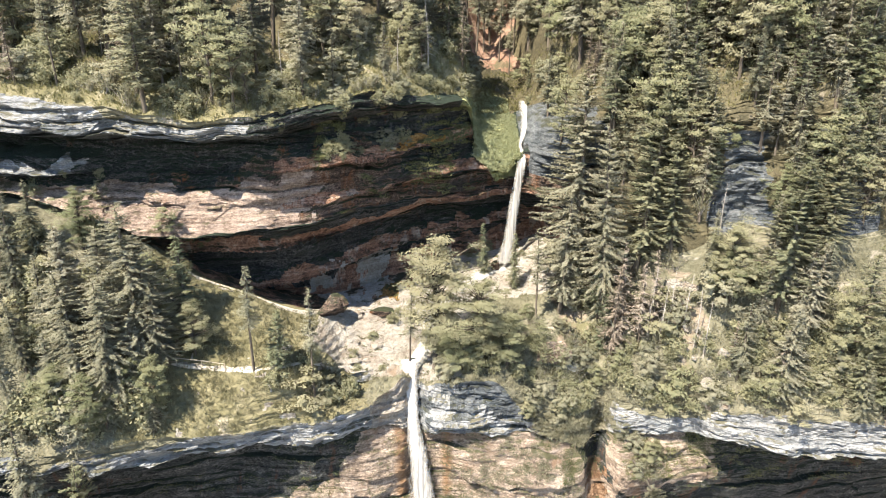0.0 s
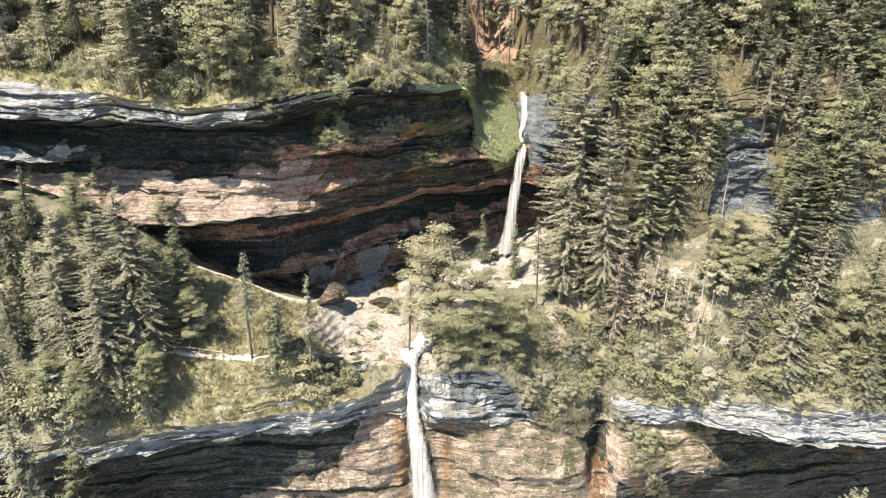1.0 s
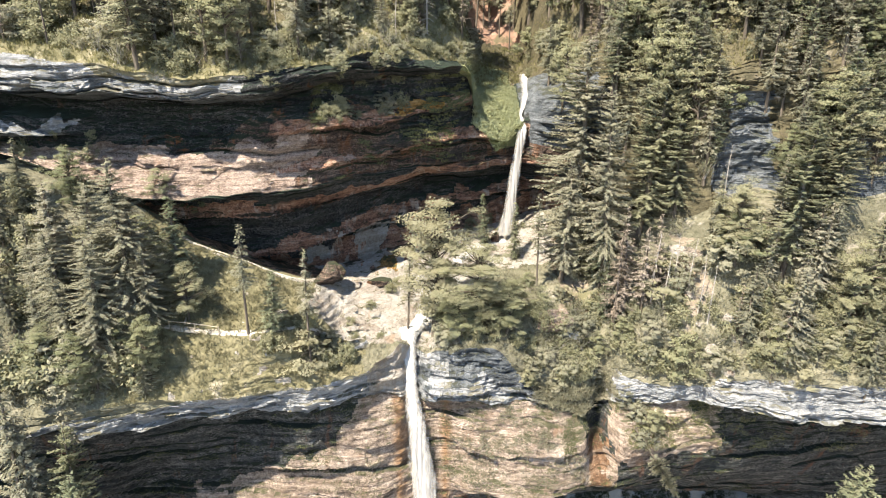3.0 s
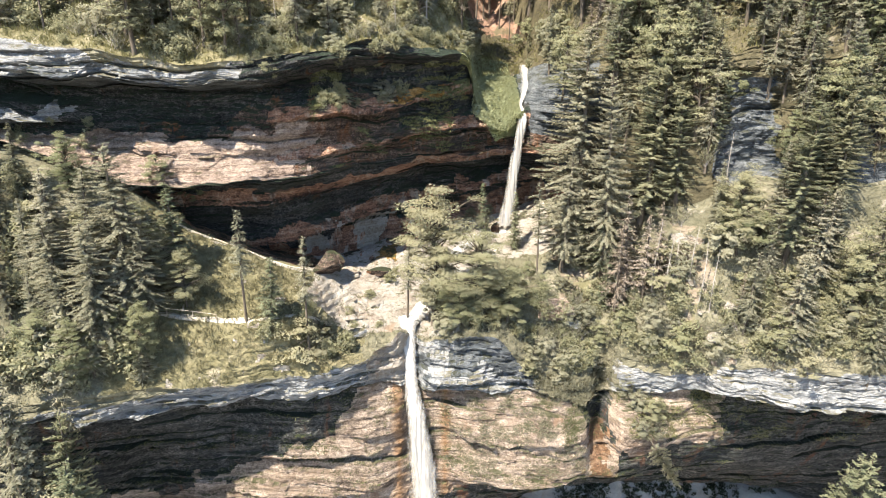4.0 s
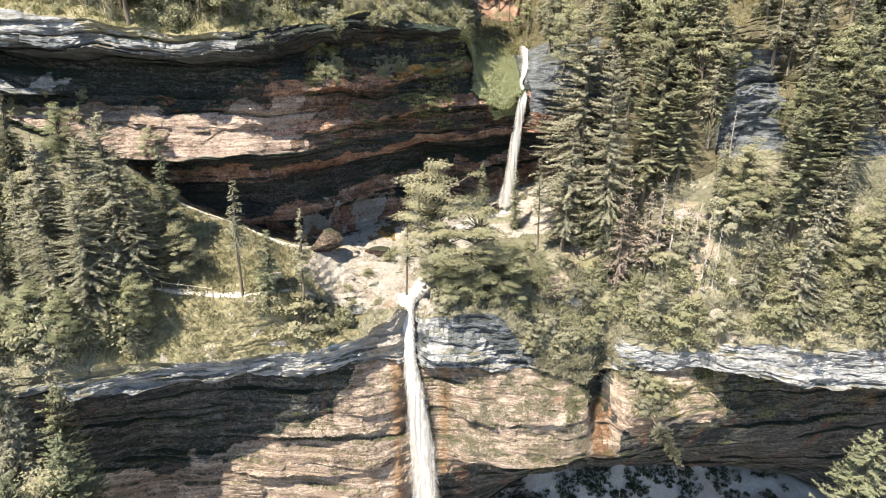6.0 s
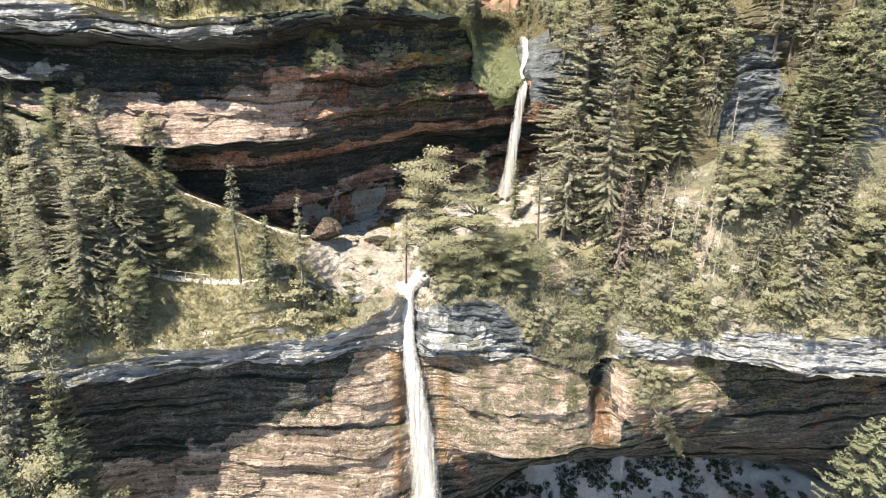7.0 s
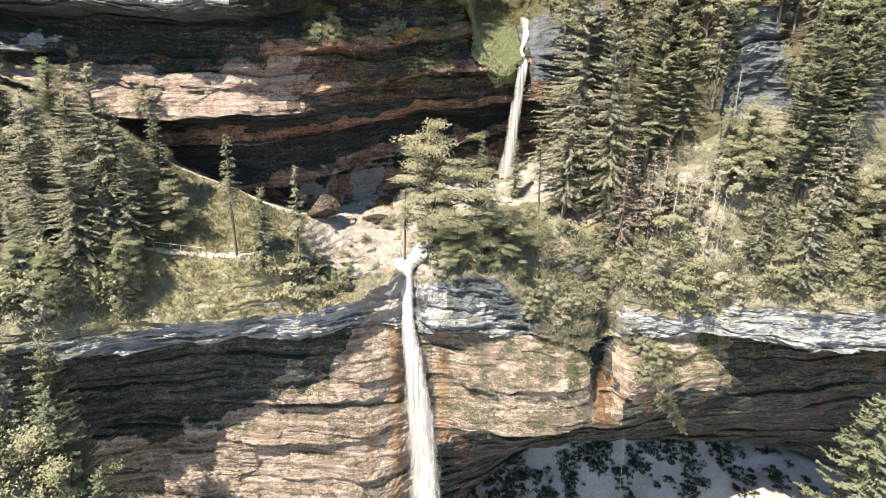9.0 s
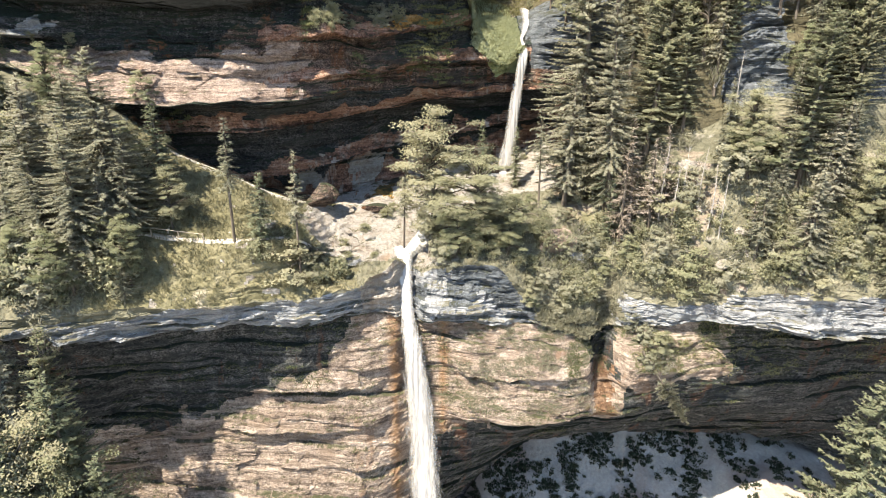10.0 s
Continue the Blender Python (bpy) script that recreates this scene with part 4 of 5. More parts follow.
# kinds of plants: the height each was grown to, and the plant itself
KINDS = {
    "spruce_a": (17.0, conifer("spruce_tree", "tall dark green spruce growing on the steep slope", 17, 3.1, 0.10, 0.38, 0.078, 0.34, M_SPRUCE, 1, 1.25, 0.016, 0.8, 1.0, 0.55)),
    "spruce_b": (17.0, conifer("spruce_tree", "tall olive green spruce with drooping branches on the slope", 17, 2.7, 0.14, 0.55, 0.078, 0.34, M_SPRUCE, 2, 1.25, 0.016, 0.8, 1.1, 0.55)),
    "fir": (17.0, conifer("fir_tree", "broad dense green fir with layered branches", 17, 3.9, 0.12, 0.16, 0.075, 0.36, M_FIR, 3, 1.4, 0.017, 0.6, 0.45, 0.45, 0.55)),
    "young": (7.0, conifer("young_spruce_tree", "small young green spruce on the slope", 7, 1.35, 0.08, 0.30, 0.21, 0.36, M_FIR, 4)),
    "larch": (17.0, conifer("larch_tree", "tall pale green larch with feathery hanging branches", 17, 3.2, 0.10, 0.48, 0.06, 0.26, M_LARCH, 5, 1.3, 0.014, 0.65, 1.3, 0.7)),
    "slim": (9.0, conifer("slim_spruce_tree", "slim spruce with a bare lower trunk and pale crown", 9, 0.95, 0.45, 0.45, 0.12, 0.30, M_LARCH, 6, 0.7, 0.011)),
    "dry": (9.0, conifer("dying_spruce_tree", "half-dead brown spruce with thin needles", 9, 1.35, 0.15, 0.45, 0.15, 0.26, M_DRY, 7, 0.6, 0.012)),
    "wood_a": (14.0, conifer("forest_spruce_tree", "olive green spruce in the hillside forest", 14, 2.5, 0.24, 0.42, 0.17, 0.48, M_SPRUCE, 8, 1.0, 0.016, 0.8, 0.9, 0.5)),
    "wood_b": (14.0, conifer("forest_larch_tree", "pale olive larch in the hillside forest", 14, 2.4, 0.28, 0.48, 0.17, 0.44, M_LARCH, 9, 0.8, 0.016, 0.85, 0.9)),
    "wood_d": (14.0, conifer("forest_fir_tree", "dark green fir in the hillside forest", 14, 2.9, 0.20, 0.22, 0.17, 0.48, M_FIR, 19, 0.9, 0.016, 0.65, 0.5, 0.4, 0.5)),
    "beech_a": (11.0, broadleaf("beech_tree", "spreading green beech with layered leaf clumps", 11, 3.0, 0.14, 135, 165, 0.14, M_BEECH, 10, "tree", True)),
    "beech_b": (11.0, broadleaf("beech_tree", "rounded yellow-green beech on the rocky slope", 11, 3.4, 0.10, 135, 165, 0.14, M_BEECH, 11, "tree", True)),
    "wood_c": (10.0, broadleaf("forest_beech_tree", "leafy green beech in the hillside forest", 10, 2.7, 0.2, 76, 76, 0.20, M_BEECH, 12, "tree", True)),
    "bush_a": (3.2, broadleaf("bush", "round light green leafy bush on the rock rim", 3.2, 1.8, 0.02, 42, 74, 0.16, M_BEECH, 13, "bush", True)),
    "bush_b": (2.4, broadleaf("bush", "low olive green bush clinging to the slope", 2.4, 1.6, 0.0, 34, 58, 0.155, M_LARCH, 14, "bush", True)),
    "shrub": (2.2, dry_shrub("dry_shrub", "pale dry shrub with thin upright twigs", 2.2, M_BLADE, 15)),
    "snag": (8.0, snag("dead_tree", "bleached bare dead trunk with broken twigs", 8, 16)),
}
PLANTED = {kname: [] for kname in KINDS}
PLANTED["bush_c"] = []
luck = random.Random(5)


def put(kind, x, y, z, height, turn=None, wide=1.0, tilt=0.0):
    s = height / (KINDS[kind][0] if kind in KINDS else 2.4)
    m = Matrix.Translation((x, y, z)) @ Euler((luck.gauss(0, 0.03) + tilt, luck.gauss(0, 0.03), luck.uniform(0, 6.28) if turn is None else turn)).to_matrix().to_4x4()
    PLANTED[kind].append((m, s, s * wide * luck.uniform(0.92, 1.1)))


LEAST = {"spruce_a": 7, "spruce_b": 6, "fir": 9, "larch": 6, "beech_a": 5, "beech_b": 4.5, "young": 3.2, "dry": 6, "snag": 5, "slim": 6}


def topped(kind, x, y, top, most=20.0, wide=1.0, least=None):
    """A plant whose crown ends at the height top, rooted in the ground under it."""
    p, first = None, None
    for i in range(26):
        was = p
        p, n = below(x, y, top - 0.6)
        first = first or p
        if p and first and was and was.z > 28.5 and first.z > 30 and p.z < 28:      # over the edge: stay on the shelf
            p = was
            break
        if p and (LEAST.get(kind, 1.0) if least is None else least) < top - p.z < most:
            break
        y += 0.3 if (p and top - p.z >= most) else -0.3
    if p and top - p.z < most * 1.6:
        put(kind, x, p.y, p.z - 0.1, top - p.z + 0.1, None, wide)


def each(most, *rows):
    for kind, x, y, top, *wide in rows:
        topped(kind, x, y, top, most, *wide)


# the group on the slope beside the meadow
each(17, ("spruce_b", -31.8, 45.2, 50.4, 1.2), ("spruce_a", -34.4, 44.0, 52.6, 1.1), ("spruce_b", -33.4, 43.0, 48.6, 1.2), ("spruce_b", -36.2, 45.0, 52.0, 1.2), ("spruce_a", -35.2, 42.0, 47.0, 1.1), ("larch", -23.2, 41.3, 49.3, 1.65), ("spruce_b", -27.9, 41.0, 47.8, 1.45), ("larch", -24.4, 38.9, 44.3, 1.65), ("larch", -22.6, 42.4, 46.6, 1.5), ("larch", -27.0, 39.6, 44.8, 1.6), ("spruce_a", -30.0, 41.0, 45.6, 1.1), ("beech_a", -28.7, 45.5, 49.4), ("larch", -25.9, 41.2, 47.6, 1.6),
     ("larch", -21.9, 40.8, 43.4, 1.6), ("spruce_b", -22.9, 39.4, 41.6, 1.5), ("larch", -26.4, 38.6, 41.5, 1.6), ("spruce_b", -28.5, 38.8, 41.0, 1.25), ("larch", -24.7, 38.0, 39.4, 1.3), ("spruce_a", -32.5, 42.0, 50.5),
     ("young", -20.9, 44.6, 45.8, 1.3), ("beech_b", -19.6, 43.2, 41.0), ("beech_a", -21.2, 43.0, 42.4), ("spruce_b", -31.0, 39.5, 43.0, 1.2), ("larch", -30.6, 38.2, 40.2, 1.3))
each(9, ("beech_b", -22.6, 38.9, 38.4), ("beech_a", -25.6, 38.4, 38.0, 1.1), ("beech_b", -27.6, 38.0, 38.6, 1.2), ("beech_a", -21.3, 39.8, 38.6))
for x, top, w in ((-26.0, 36.4, 1.5), (-23.6, 36.7, 1.5), (-21.6, 36.0, 1.5), (-24.8, 37.8, 1.4), (-28.2, 36.8, 1.5)):
    topped("larch", x, 37.8, top, 12, w, 3)
# tall trees rooted below the cliff
each(22, ("spruce_a", -27.2, 33, 34.0), ("fir", -25.4, 33, 32.6, 0.8), ("fir", -23.3, 32.3, 30.6, 0.75), ("fir", -21.6, 31.6, 25.4, 0.7), ("beech_b", -25.6, 30.6, 28.2, 0.9), ("beech_a", -23.6, 30.4, 26.0, 0.7), ("fir", -25.1, 30.3, 29.6, 0.8), ("spruce_a", -28.6, 32, 36.3))
topped("fir", 31.9, 37.8, 26.8, 30, 0.95)
# slim trees and broad trees by the stream
for row in (("slim", -14.75, 41.0, 44.8), ("young", -12.9, 41.5, 40.9, 1.3), ("slim", -10.4, 42.0, 42.3), ("slim", -3.0, 46.8, 40.7), ("beech_a", -0.6, 47.2, 44.6, 1.25), ("beech_b", 2.7, 46.8, 41.6, 1.35), ("beech_a", 5.6, 46.6, 38.0, 1.7), ("beech_b", 1.6, 45.9, 37.4, 1.6),
     ("young", 4.4, 59.8, 42.4), ("young", 7.3, 57, 42.1), ("slim", 8.75, 51.2, 44.3)):
    topped(*row[:4], 13, row[4] if len(row) > 4 else 1.0, 1.0)
# the steep wood beside the upper fall
each(21, ("larch", 12.8, 52, 57.5, 1.35), ("fir", 17.9, 52.2, 57.3), ("spruce_a", 23.1, 51.0, 53.6, 0.8), ("fir", 27.6, 45.2, 51.8, 1.05), ("fir", 30.9, 45.4, 52.6), ("spruce_b", 29.4, 43.6, 45.6, 1.2), ("spruce_a", 27.3, 48, 48.9), ("young", 12.7, 53, 42.9), ("dry", 16.1, 48.5, 43.8, 1.3), ("dry", 17.4, 47.8, 42.4, 1.3), ("dry", 15.2, 48.2, 42.0, 1.2), ("dry", 18.6, 48.0, 43.4, 1.2), ("snag", 18.2, 47.8, 41.8), ("snag", 22.0, 47.5, 40.0), ("snag", 19.0, 47.0, 40.8),
     ("snag", 19.7, 47.6, 41.6), ("snag", 20.7, 47.4, 41.8), ("snag", 21.3, 47.2, 40.7), ("beech_b", 23.9, 47.5, 44.2), ("young", 26.0, 45, 38.6), ("young", 14.6, 49, 38.9))
each(21, ("spruce_b", 32.7, 46, 45.2), ("spruce_b", 26.2, 46.5, 43.6), ("fir", 20.3, 51, 53.0), ("larch", 14.8, 51, 53.5), ("fir", 30.5, 49, 55), ("spruce_b", 36.6, 47, 52), ("spruce_b", 11.2, 52.5, 48.0), ("beech_a", 35, 44, 42), ("spruce_a", 33.5, 48, 57))
each(18, ("beech_b", 24.3, 46.6, 46.6), ("beech_a", 31.3, 42.0, 42.8), ("beech_b", 36.4, 44.5, 47.0), ("larch", 37.5, 46, 54), ("spruce_b", 28.6, 48.5, 53.5), ("spruce_a", 37.0, 43.5, 46), ("spruce_b", 23.0, 48, 47.0))
topped("spruce_b", 27.1, 41.6, 41.1, 13, 1.5, 5)
topped("spruce_b", 32.9, 43.6, 41.0, 13, 1.3, 5)
topped("beech_a", 27.9, 48, 50.8, 13, 1.0, 5)
# bushes on the rims and slopes
each(4.5, ("bush_a", -10.4, 41.2, 35.6, 1.15), ("bush_a", -22.2, 36.6, 32.2), ("bush_a", 18.8, 47.4, 39.9), ("bush_a", 15.7, 47, 34.4), ("bush_a", 19.5, 44.8, 34.0), ("bush_b", 25.1, 44, 35.0), ("bush_a", 13.9, 47, 32.7), ("bush_b", 7.6, 45.4, 31.4), ("bush_a", 12.4, 46.5, 30.7),
     ("bush_a", 32.1, 41.3, 34.0), ("bush_a", 24.4, 46.8, 43.6, 1.3), ("bush_a", 25.9, 46.6, 43.3, 1.3), ("bush_a", 27.0, 46.2, 42.6), ("bush_b", 23.4, 46.6, 42.4), ("bush_b", 17.8, 45.8, 35.0), ("shrub", 21.1, 46.3, 38.0), ("bush_b", -13.6, 40.6, 35.4), ("shrub", 11.6, 49, 35.6), ("bush_b", 10.0, 45, 28.9), ("shrub", -26.6, 36.8, 33.4))

# the forest above the upper rim
for gx in np.arange(-60, 62, 2.9):
    rim = float(np.interp(gx, high_top[0], high_top[1]))
    for gy in (1.4, 4.0, 6.8, 9.8, 13.2):
        x, y = gx + luck.uniform(-1.5, 1.5), rim + gy + luck.uniform(-1.4, 1.4)
        if abs(x) > 0.75 * y + 4 or y > 88:
            continue
        if abs(x - 6.2) < 3.6 + 0.02 * (y - 60) and y > 60:
            continue
        if x < 3 and gy < 6 and luck.random() < 0.3 or x < -13 and gy < 5 and luck.random() < 0.5 or x < -30 and gy < 9 and luck.random() < 0.7:
            continue
        p, n = below(x, y)
        if not p or p.z < float(np.interp(x, high_top[0], high_top[2])) - 0.6:
            continue
        kind = luck.choices(("wood_a", "wood_b", "wood_c", "wood_d"), (0.30, 0.17, 0.35, 0.18) if x < 8 else (0.42, 0.26, 0.10, 0.22))[0]
        h = luck.uniform(8, 15) if kind != "wood_c" else luck.uniform(6.5, 11.5)
        if gy < 4:
            h *= 0.8
        if -7 < x < 5 and gy < 6:
            h *= 0.55
            if x > -3:
                continue
        put(kind, p.x, p.y, p.z - 0.15, h)
for gx in np.arange(-8, 22, 2.6):          # beyond the red gully
    for y in (97, 104):
        p, n = below(gx + luck.uniform(-1, 1), y)
        put(luck.choice(("wood_a", "wood_c")), p.x, p.y, p.z - 0.2, luck.uniform(9, 15))

for x, y in ((4.4, 84), (5.6, 86.5), (7.6, 85), (8.8, 83), (9.6, 86), (3.4, 86), (6.6, 90), (8.2, 91), (4.9, 91)):
    p, n = below(x, y)
    put("slim" if y < 87 else "wood_a", p.x, p.y, p.z - 0.2, luck.uniform(8, 12))

for i in range(26):                        # thicket round the head of the upper fall
    x, y = luck.uniform(9.2, 14.5), luck.uniform(63, 80)
    if x < 11.8 and y < 78:
        continue
    p, n = below(x, y)
    put(luck.choice(("bush_a", "wood_c", "shrub", "wood_a", "bush_b")), p.x, p.y, p.z - 0.15, luck.uniform(2.0, 5.5) if y > 66 else luck.uniform(1.2, 2.2))
for i in range(34):                        # growth on the steep side of the upper gully
    x, y = luck.uniform(10.4, 14.5), luck.uniform(75, 92)
    p, n = below(x, y)
    if p:
        put(luck.choice(("bush_a", "wood_c", "young", "bush_b", "wood_a")), p.x, p.y, p.z - 0.2, luck.uniform(1.6, 4.5))
for i in range(44):                        # thin pale stems among the forest trees along the rim
    x = luck.uniform(-40, 36)
    y = float(np.interp(x, high_top[0], high_top[1])) + luck.uniform(0.8, 7)
    p, n = below(x, y)
    if p and abs(x - 6.2) > 3 and p.z > float(np.interp(x, high_top[0], high_top[2])) - 0.6:
        put(luck.choice(("snag", "slim", "slim", "dry")), p.x, p.y, p.z - 0.15, luck.uniform(4, 8.5))
# smaller trees and bushes all over the steep wood
for i in range(150):
    x, z = luck.uniform(11, 42), luck.uniform(30, 60)
    if x < 15 and z < 34 or z < 33 and x < 22:
        continue
    p, n = ahead(x, z)
    if not p or n.z < -0.2:
        continue
    kind = luck.choices(("wood_a", "wood_c", "young", "bush_a", "bush_b", "shrub", "dry", "snag", "wood_d"), (0.24, 0.09, 0.18, 0.10, 0.06, 0.07, 0.08, 0.06, 0.12))[0]
    if 24.0 < x < 26.8 and 42.5 < z < 50 or 31.8 < x < 35.6 and 36 < z < 47:      # the bare crags
        continue
    if 14.8 < x < 22.5 and 31 < z < 44:                                       # the dead stand and the bare soil below it
        kind = luck.choice(("bush_b", "shrub", "shrub"))
    lo, hi = {"snag": (4, 8), "wood_d": (6, 11), "wood_a": (6, 10), "wood_c": (4.5, 8), "young": (3, 7), "bush_a": (1.5, 3.2), "bush_b": (1.2, 2.6), "shrub": (1.2, 2.4), "dry": (4, 7)}[kind]
    put(kind, p.x, p.y, p.z - 0.2, luck.uniform(lo, hi))
for i in range(70):
    x, z = luck.uniform(15.5, 40), luck.uniform(45, 60)
    p, n = ahead(x, z)
    if p and n.z > -0.1 and not (23.8 < x < 26.8 and z < 51):
        kind = luck.choice(("wood_a", "wood_c", "wood_b", "wood_d", "wood_b"))
        put(kind, p.x, p.y, p.z - 0.2, luck.uniform(5, 10))
# low growth along both rims
for g, x0, x1, n in ((ledge_high, -36, -21, 20), (ledge_high, -13, -7, 7), (ledge_high, -1, 8, 18), (ledge_high, 8, 38, 170), (high_top, -38, 0, 62), (high_top, 10, 38, 40)):
    for i in range(n):
        x = luck.uniform(x0, x1)
        p, nn = below(x, float(np.interp(x, g[0], g[1])) + luck.uniform(0.25, 3.2), float(np.interp(x, g[0], g[2])) + 6)
        if p:
            kind = luck.choices(("bush_c", "bush_b", "shrub"), (0.68, 0.14, 0.18))[0]
            put(kind, p.x, p.y, p.z - 0.15, luck.uniform(0.6, 2.3))
for i in range(56):
    x = luck.uniform(-38, 4)
    p, nn = below(x, float(np.interp(x, high_top[0], high_top[1])) + luck.uniform(1.5, 9))
    if p and p.z > float(np.interp(x, high_top[0], high_top[2])) - 0.6:
        put(luck.choice(("bush_b", "bush_c", "bush_c", "young")), p.x, p.y, p.z - 0.15, luck.uniform(1.4, 3.2))
for i in range(22):
    x = luck.uniform(-31, -21.5)
    p, nn = below(x, float(np.interp(x, ledge_high[0], ledge_high[1])) + luck.uniform(0.4, 2.2), 38)
    if p:
        put(luck.choice(("bush_b", "young", "bush_c", "bush_c")), p.x, p.y, p.z - 0.15, luck.uniform(1.8, 4.0))
# growth hanging from the upper rim and on the ledges of the upper cliff
for x0, x1, z0, z1, n in ((-15, 3, 53.2, 56, 46), (-11, -3, 50.4, 51.6, 18), (-34, -28, 44, 50, 10), (-3, 9, 36.5, 38, 8)):
    for i in range(n):
        p, nn = ahead(luck.uniform(x0, x1), luck.uniform(z0, z1))
        if p:
            put(luck.choice(("bush_c", "bush_c", "bush_b")), p.x, p.y + 0.1, p.z - 0.3, luck.uniform(0.7, 1.9))
for x, z, kind, h in ((16.9, 26.2, "bush_b", 1.8), (17.8, 25.6, "bush_a", 2.0), (18.9, 25.3, "bush_a", 1.9), (17.2, 24.4, "bush_b", 1.7), (18.3, 24.3, "shrub", 1.5), (15.6, 27.4, "bush_b", 1.6)):
    p, n = ahead(x, z)                       # shrubs clinging above the fallen tree
    put(kind, p.x, p.y - 0.15, p.z - 0.4, h)
for x, y, h in ((-6.6, 50.4, 0.9), (-5.0, 52.6, 1.2), (-4.2, 53.4, 1.0), (-8.2, 48.4, 1.0), (-7.6, 46.8, 0.8), (-5.4, 46.6, 0.7), (0.4, 55.6, 1.2)):
    p, n = below(x, y, 41)                   # green tufts among the pale rock
    put("bush_c", p.x, p.y, p.z - 0.2, h, None, 1.3)
# bushes on the grassy step between the falls and on the slope beside the meadow
for i in range(60):
    x, z = luck.uniform(-37, -21.5), luck.uniform(31, 46)
    p, n = ahead(x, z)
    if p and n.z > 0.1:
        put(luck.choice(("bush_a", "bush_c", "young", "shrub")), p.x, p.y, p.z - 0.15, luck.uniform(1.2, 3.4))
for i in range(26):
    x, z = luck.uniform(7, 15), luck.uniform(27, 37)
    p, n = ahead(x, z)
    if p and n.z > 0.1:
        put(luck.choice(("bush_a", "bush_b", "shrub")), p.x, p.y, p.z - 0.1, luck.uniform(0.7, 1.8))

for kname, (grown, root) in KINDS.items():
    spots = PLANTED[kname]
    tagged(root, group=root.name.split(".")[0].replace("_", " ") + "s on the mountainside")
    for m, s, w in spots[1:]:
        copy_thing(root, m @ Matrix.Diagonal((w, w, s, 1)))
    m, s, w = spots[0]
    root.matrix_basis = m @ Matrix.Diagonal((w, w, s, 1))


def low_bush(seed):
    """Leaves of a low bush 2.4 m high, standing at the origin."""
    g = np.random.default_rng(seed)
    o = []
    for i in range(24):
        d = unit(g.normal(0, 1, 3))
        c = np.array([d[0], d[1], 0]) * g.uniform(0.3, 1.1) + np.array([0, 0, 1.15 + d[2] * 0.95])
        o.append(c + unit(g.normal(0, 1, (32, 3))) * (g.random((32, 1)) ** 0.45) * 0.42)
    o = np.concatenate(o)
    nrm = unit(g.normal(0, 1.2, o.shape) + np.array([0, 0, 1.0]))
    dd = unit(np.cross(nrm, g.normal(0, 1, o.shape)))
    return needles(o, dd, np.cross(nrm, dd), 0.21 * g.uniform(0.6, 1.4, len(o)), 0.16 * g.uniform(0.6, 1.3, len(o)))


leafy = [low_bush(60 + i) for i in range(4)]
V, F, base = [], [], 0
for i, (m, s, w) in enumerate(PLANTED["bush_c"]):
    v, f = leafy[i % 4]
    mm = np.array(m @ Matrix.Diagonal((w, w, s, 1)))
    V.append(v @ mm[:3, :3].T + mm[:3, 3])
    F.append(f + base)
    base += len(v)
tagged(new("undergrowth", mesh_of("undergrowth", np.concatenate(V), np.concatenate(F), M_BEECH)), "low leafy green undergrowth along the rock rims", "bushes", "", "stuff")


# ---------------------------------------------------------------- water
def ribbon(name, path, widths, material, parent, rows=220, seg=18, bulge=0.5, rough=0.12, seed=1.0, smooth_path=True):
    """A rounded sheet of falling water along a path, its front uneven with long streaks."""
    path = np.asarray(path, float)
    t = np.linspace(0, 1, len(path))
    tt = np.linspace(0, 1, rows)
    c = np.stack([np.interp(tt, t, path[:, i]) for i in range(3)], -1)
    for i in range(3):
        c[:, i] = blurred(c[:, i], rows * 0.02)
    w = np.interp(tt, t, widths)
    a = np.linspace(-1, 1, seg)
    run = np.concatenate([[0], np.cumsum(np.linalg.norm(np.diff(c, axis=0), axis=1))])
    A, R = np.meshgrid(a, run)
    ragged = 1 + 0.09 * vnoise(R * 0.6, np.sign(A) * 3.0 + seed, 0.3) + 0.05 * vnoise(R * 2.2, np.sign(A) * 5.0 + seed, 2.3)
    x = c[:, :1] + A * w[:, None] * 0.5 * ragged
    y = c[:, 1:2] - bulge * np.sqrt(np.clip(1 - A * A, 0, 1)) * w[:, None] * 0.5
    y = y - rough * fbm(x * 2.2 + seed, R * 0.18, seed, 3)
    z = c[:, 2:3] + 0.0 * A
    v = np.stack([x, y, z], -1).reshape(-1, 3)
    r, q = np.meshgrid(np.arange(rows - 1), np.arange(seg - 1), indexing="ij")
    q = (r * seg + q).ravel()
    me = mesh_of(name, v, np.stack([q, q + 1, q + seg + 1, q + seg], -1), material, True)
    rim = me.attributes.new("rim", "FLOAT", "POINT")
    rim.data.foreach_set("value", np.abs(A).ravel().astype(np.float32))
    ob = new(name, me)
    ob.parent = parent
    return ob


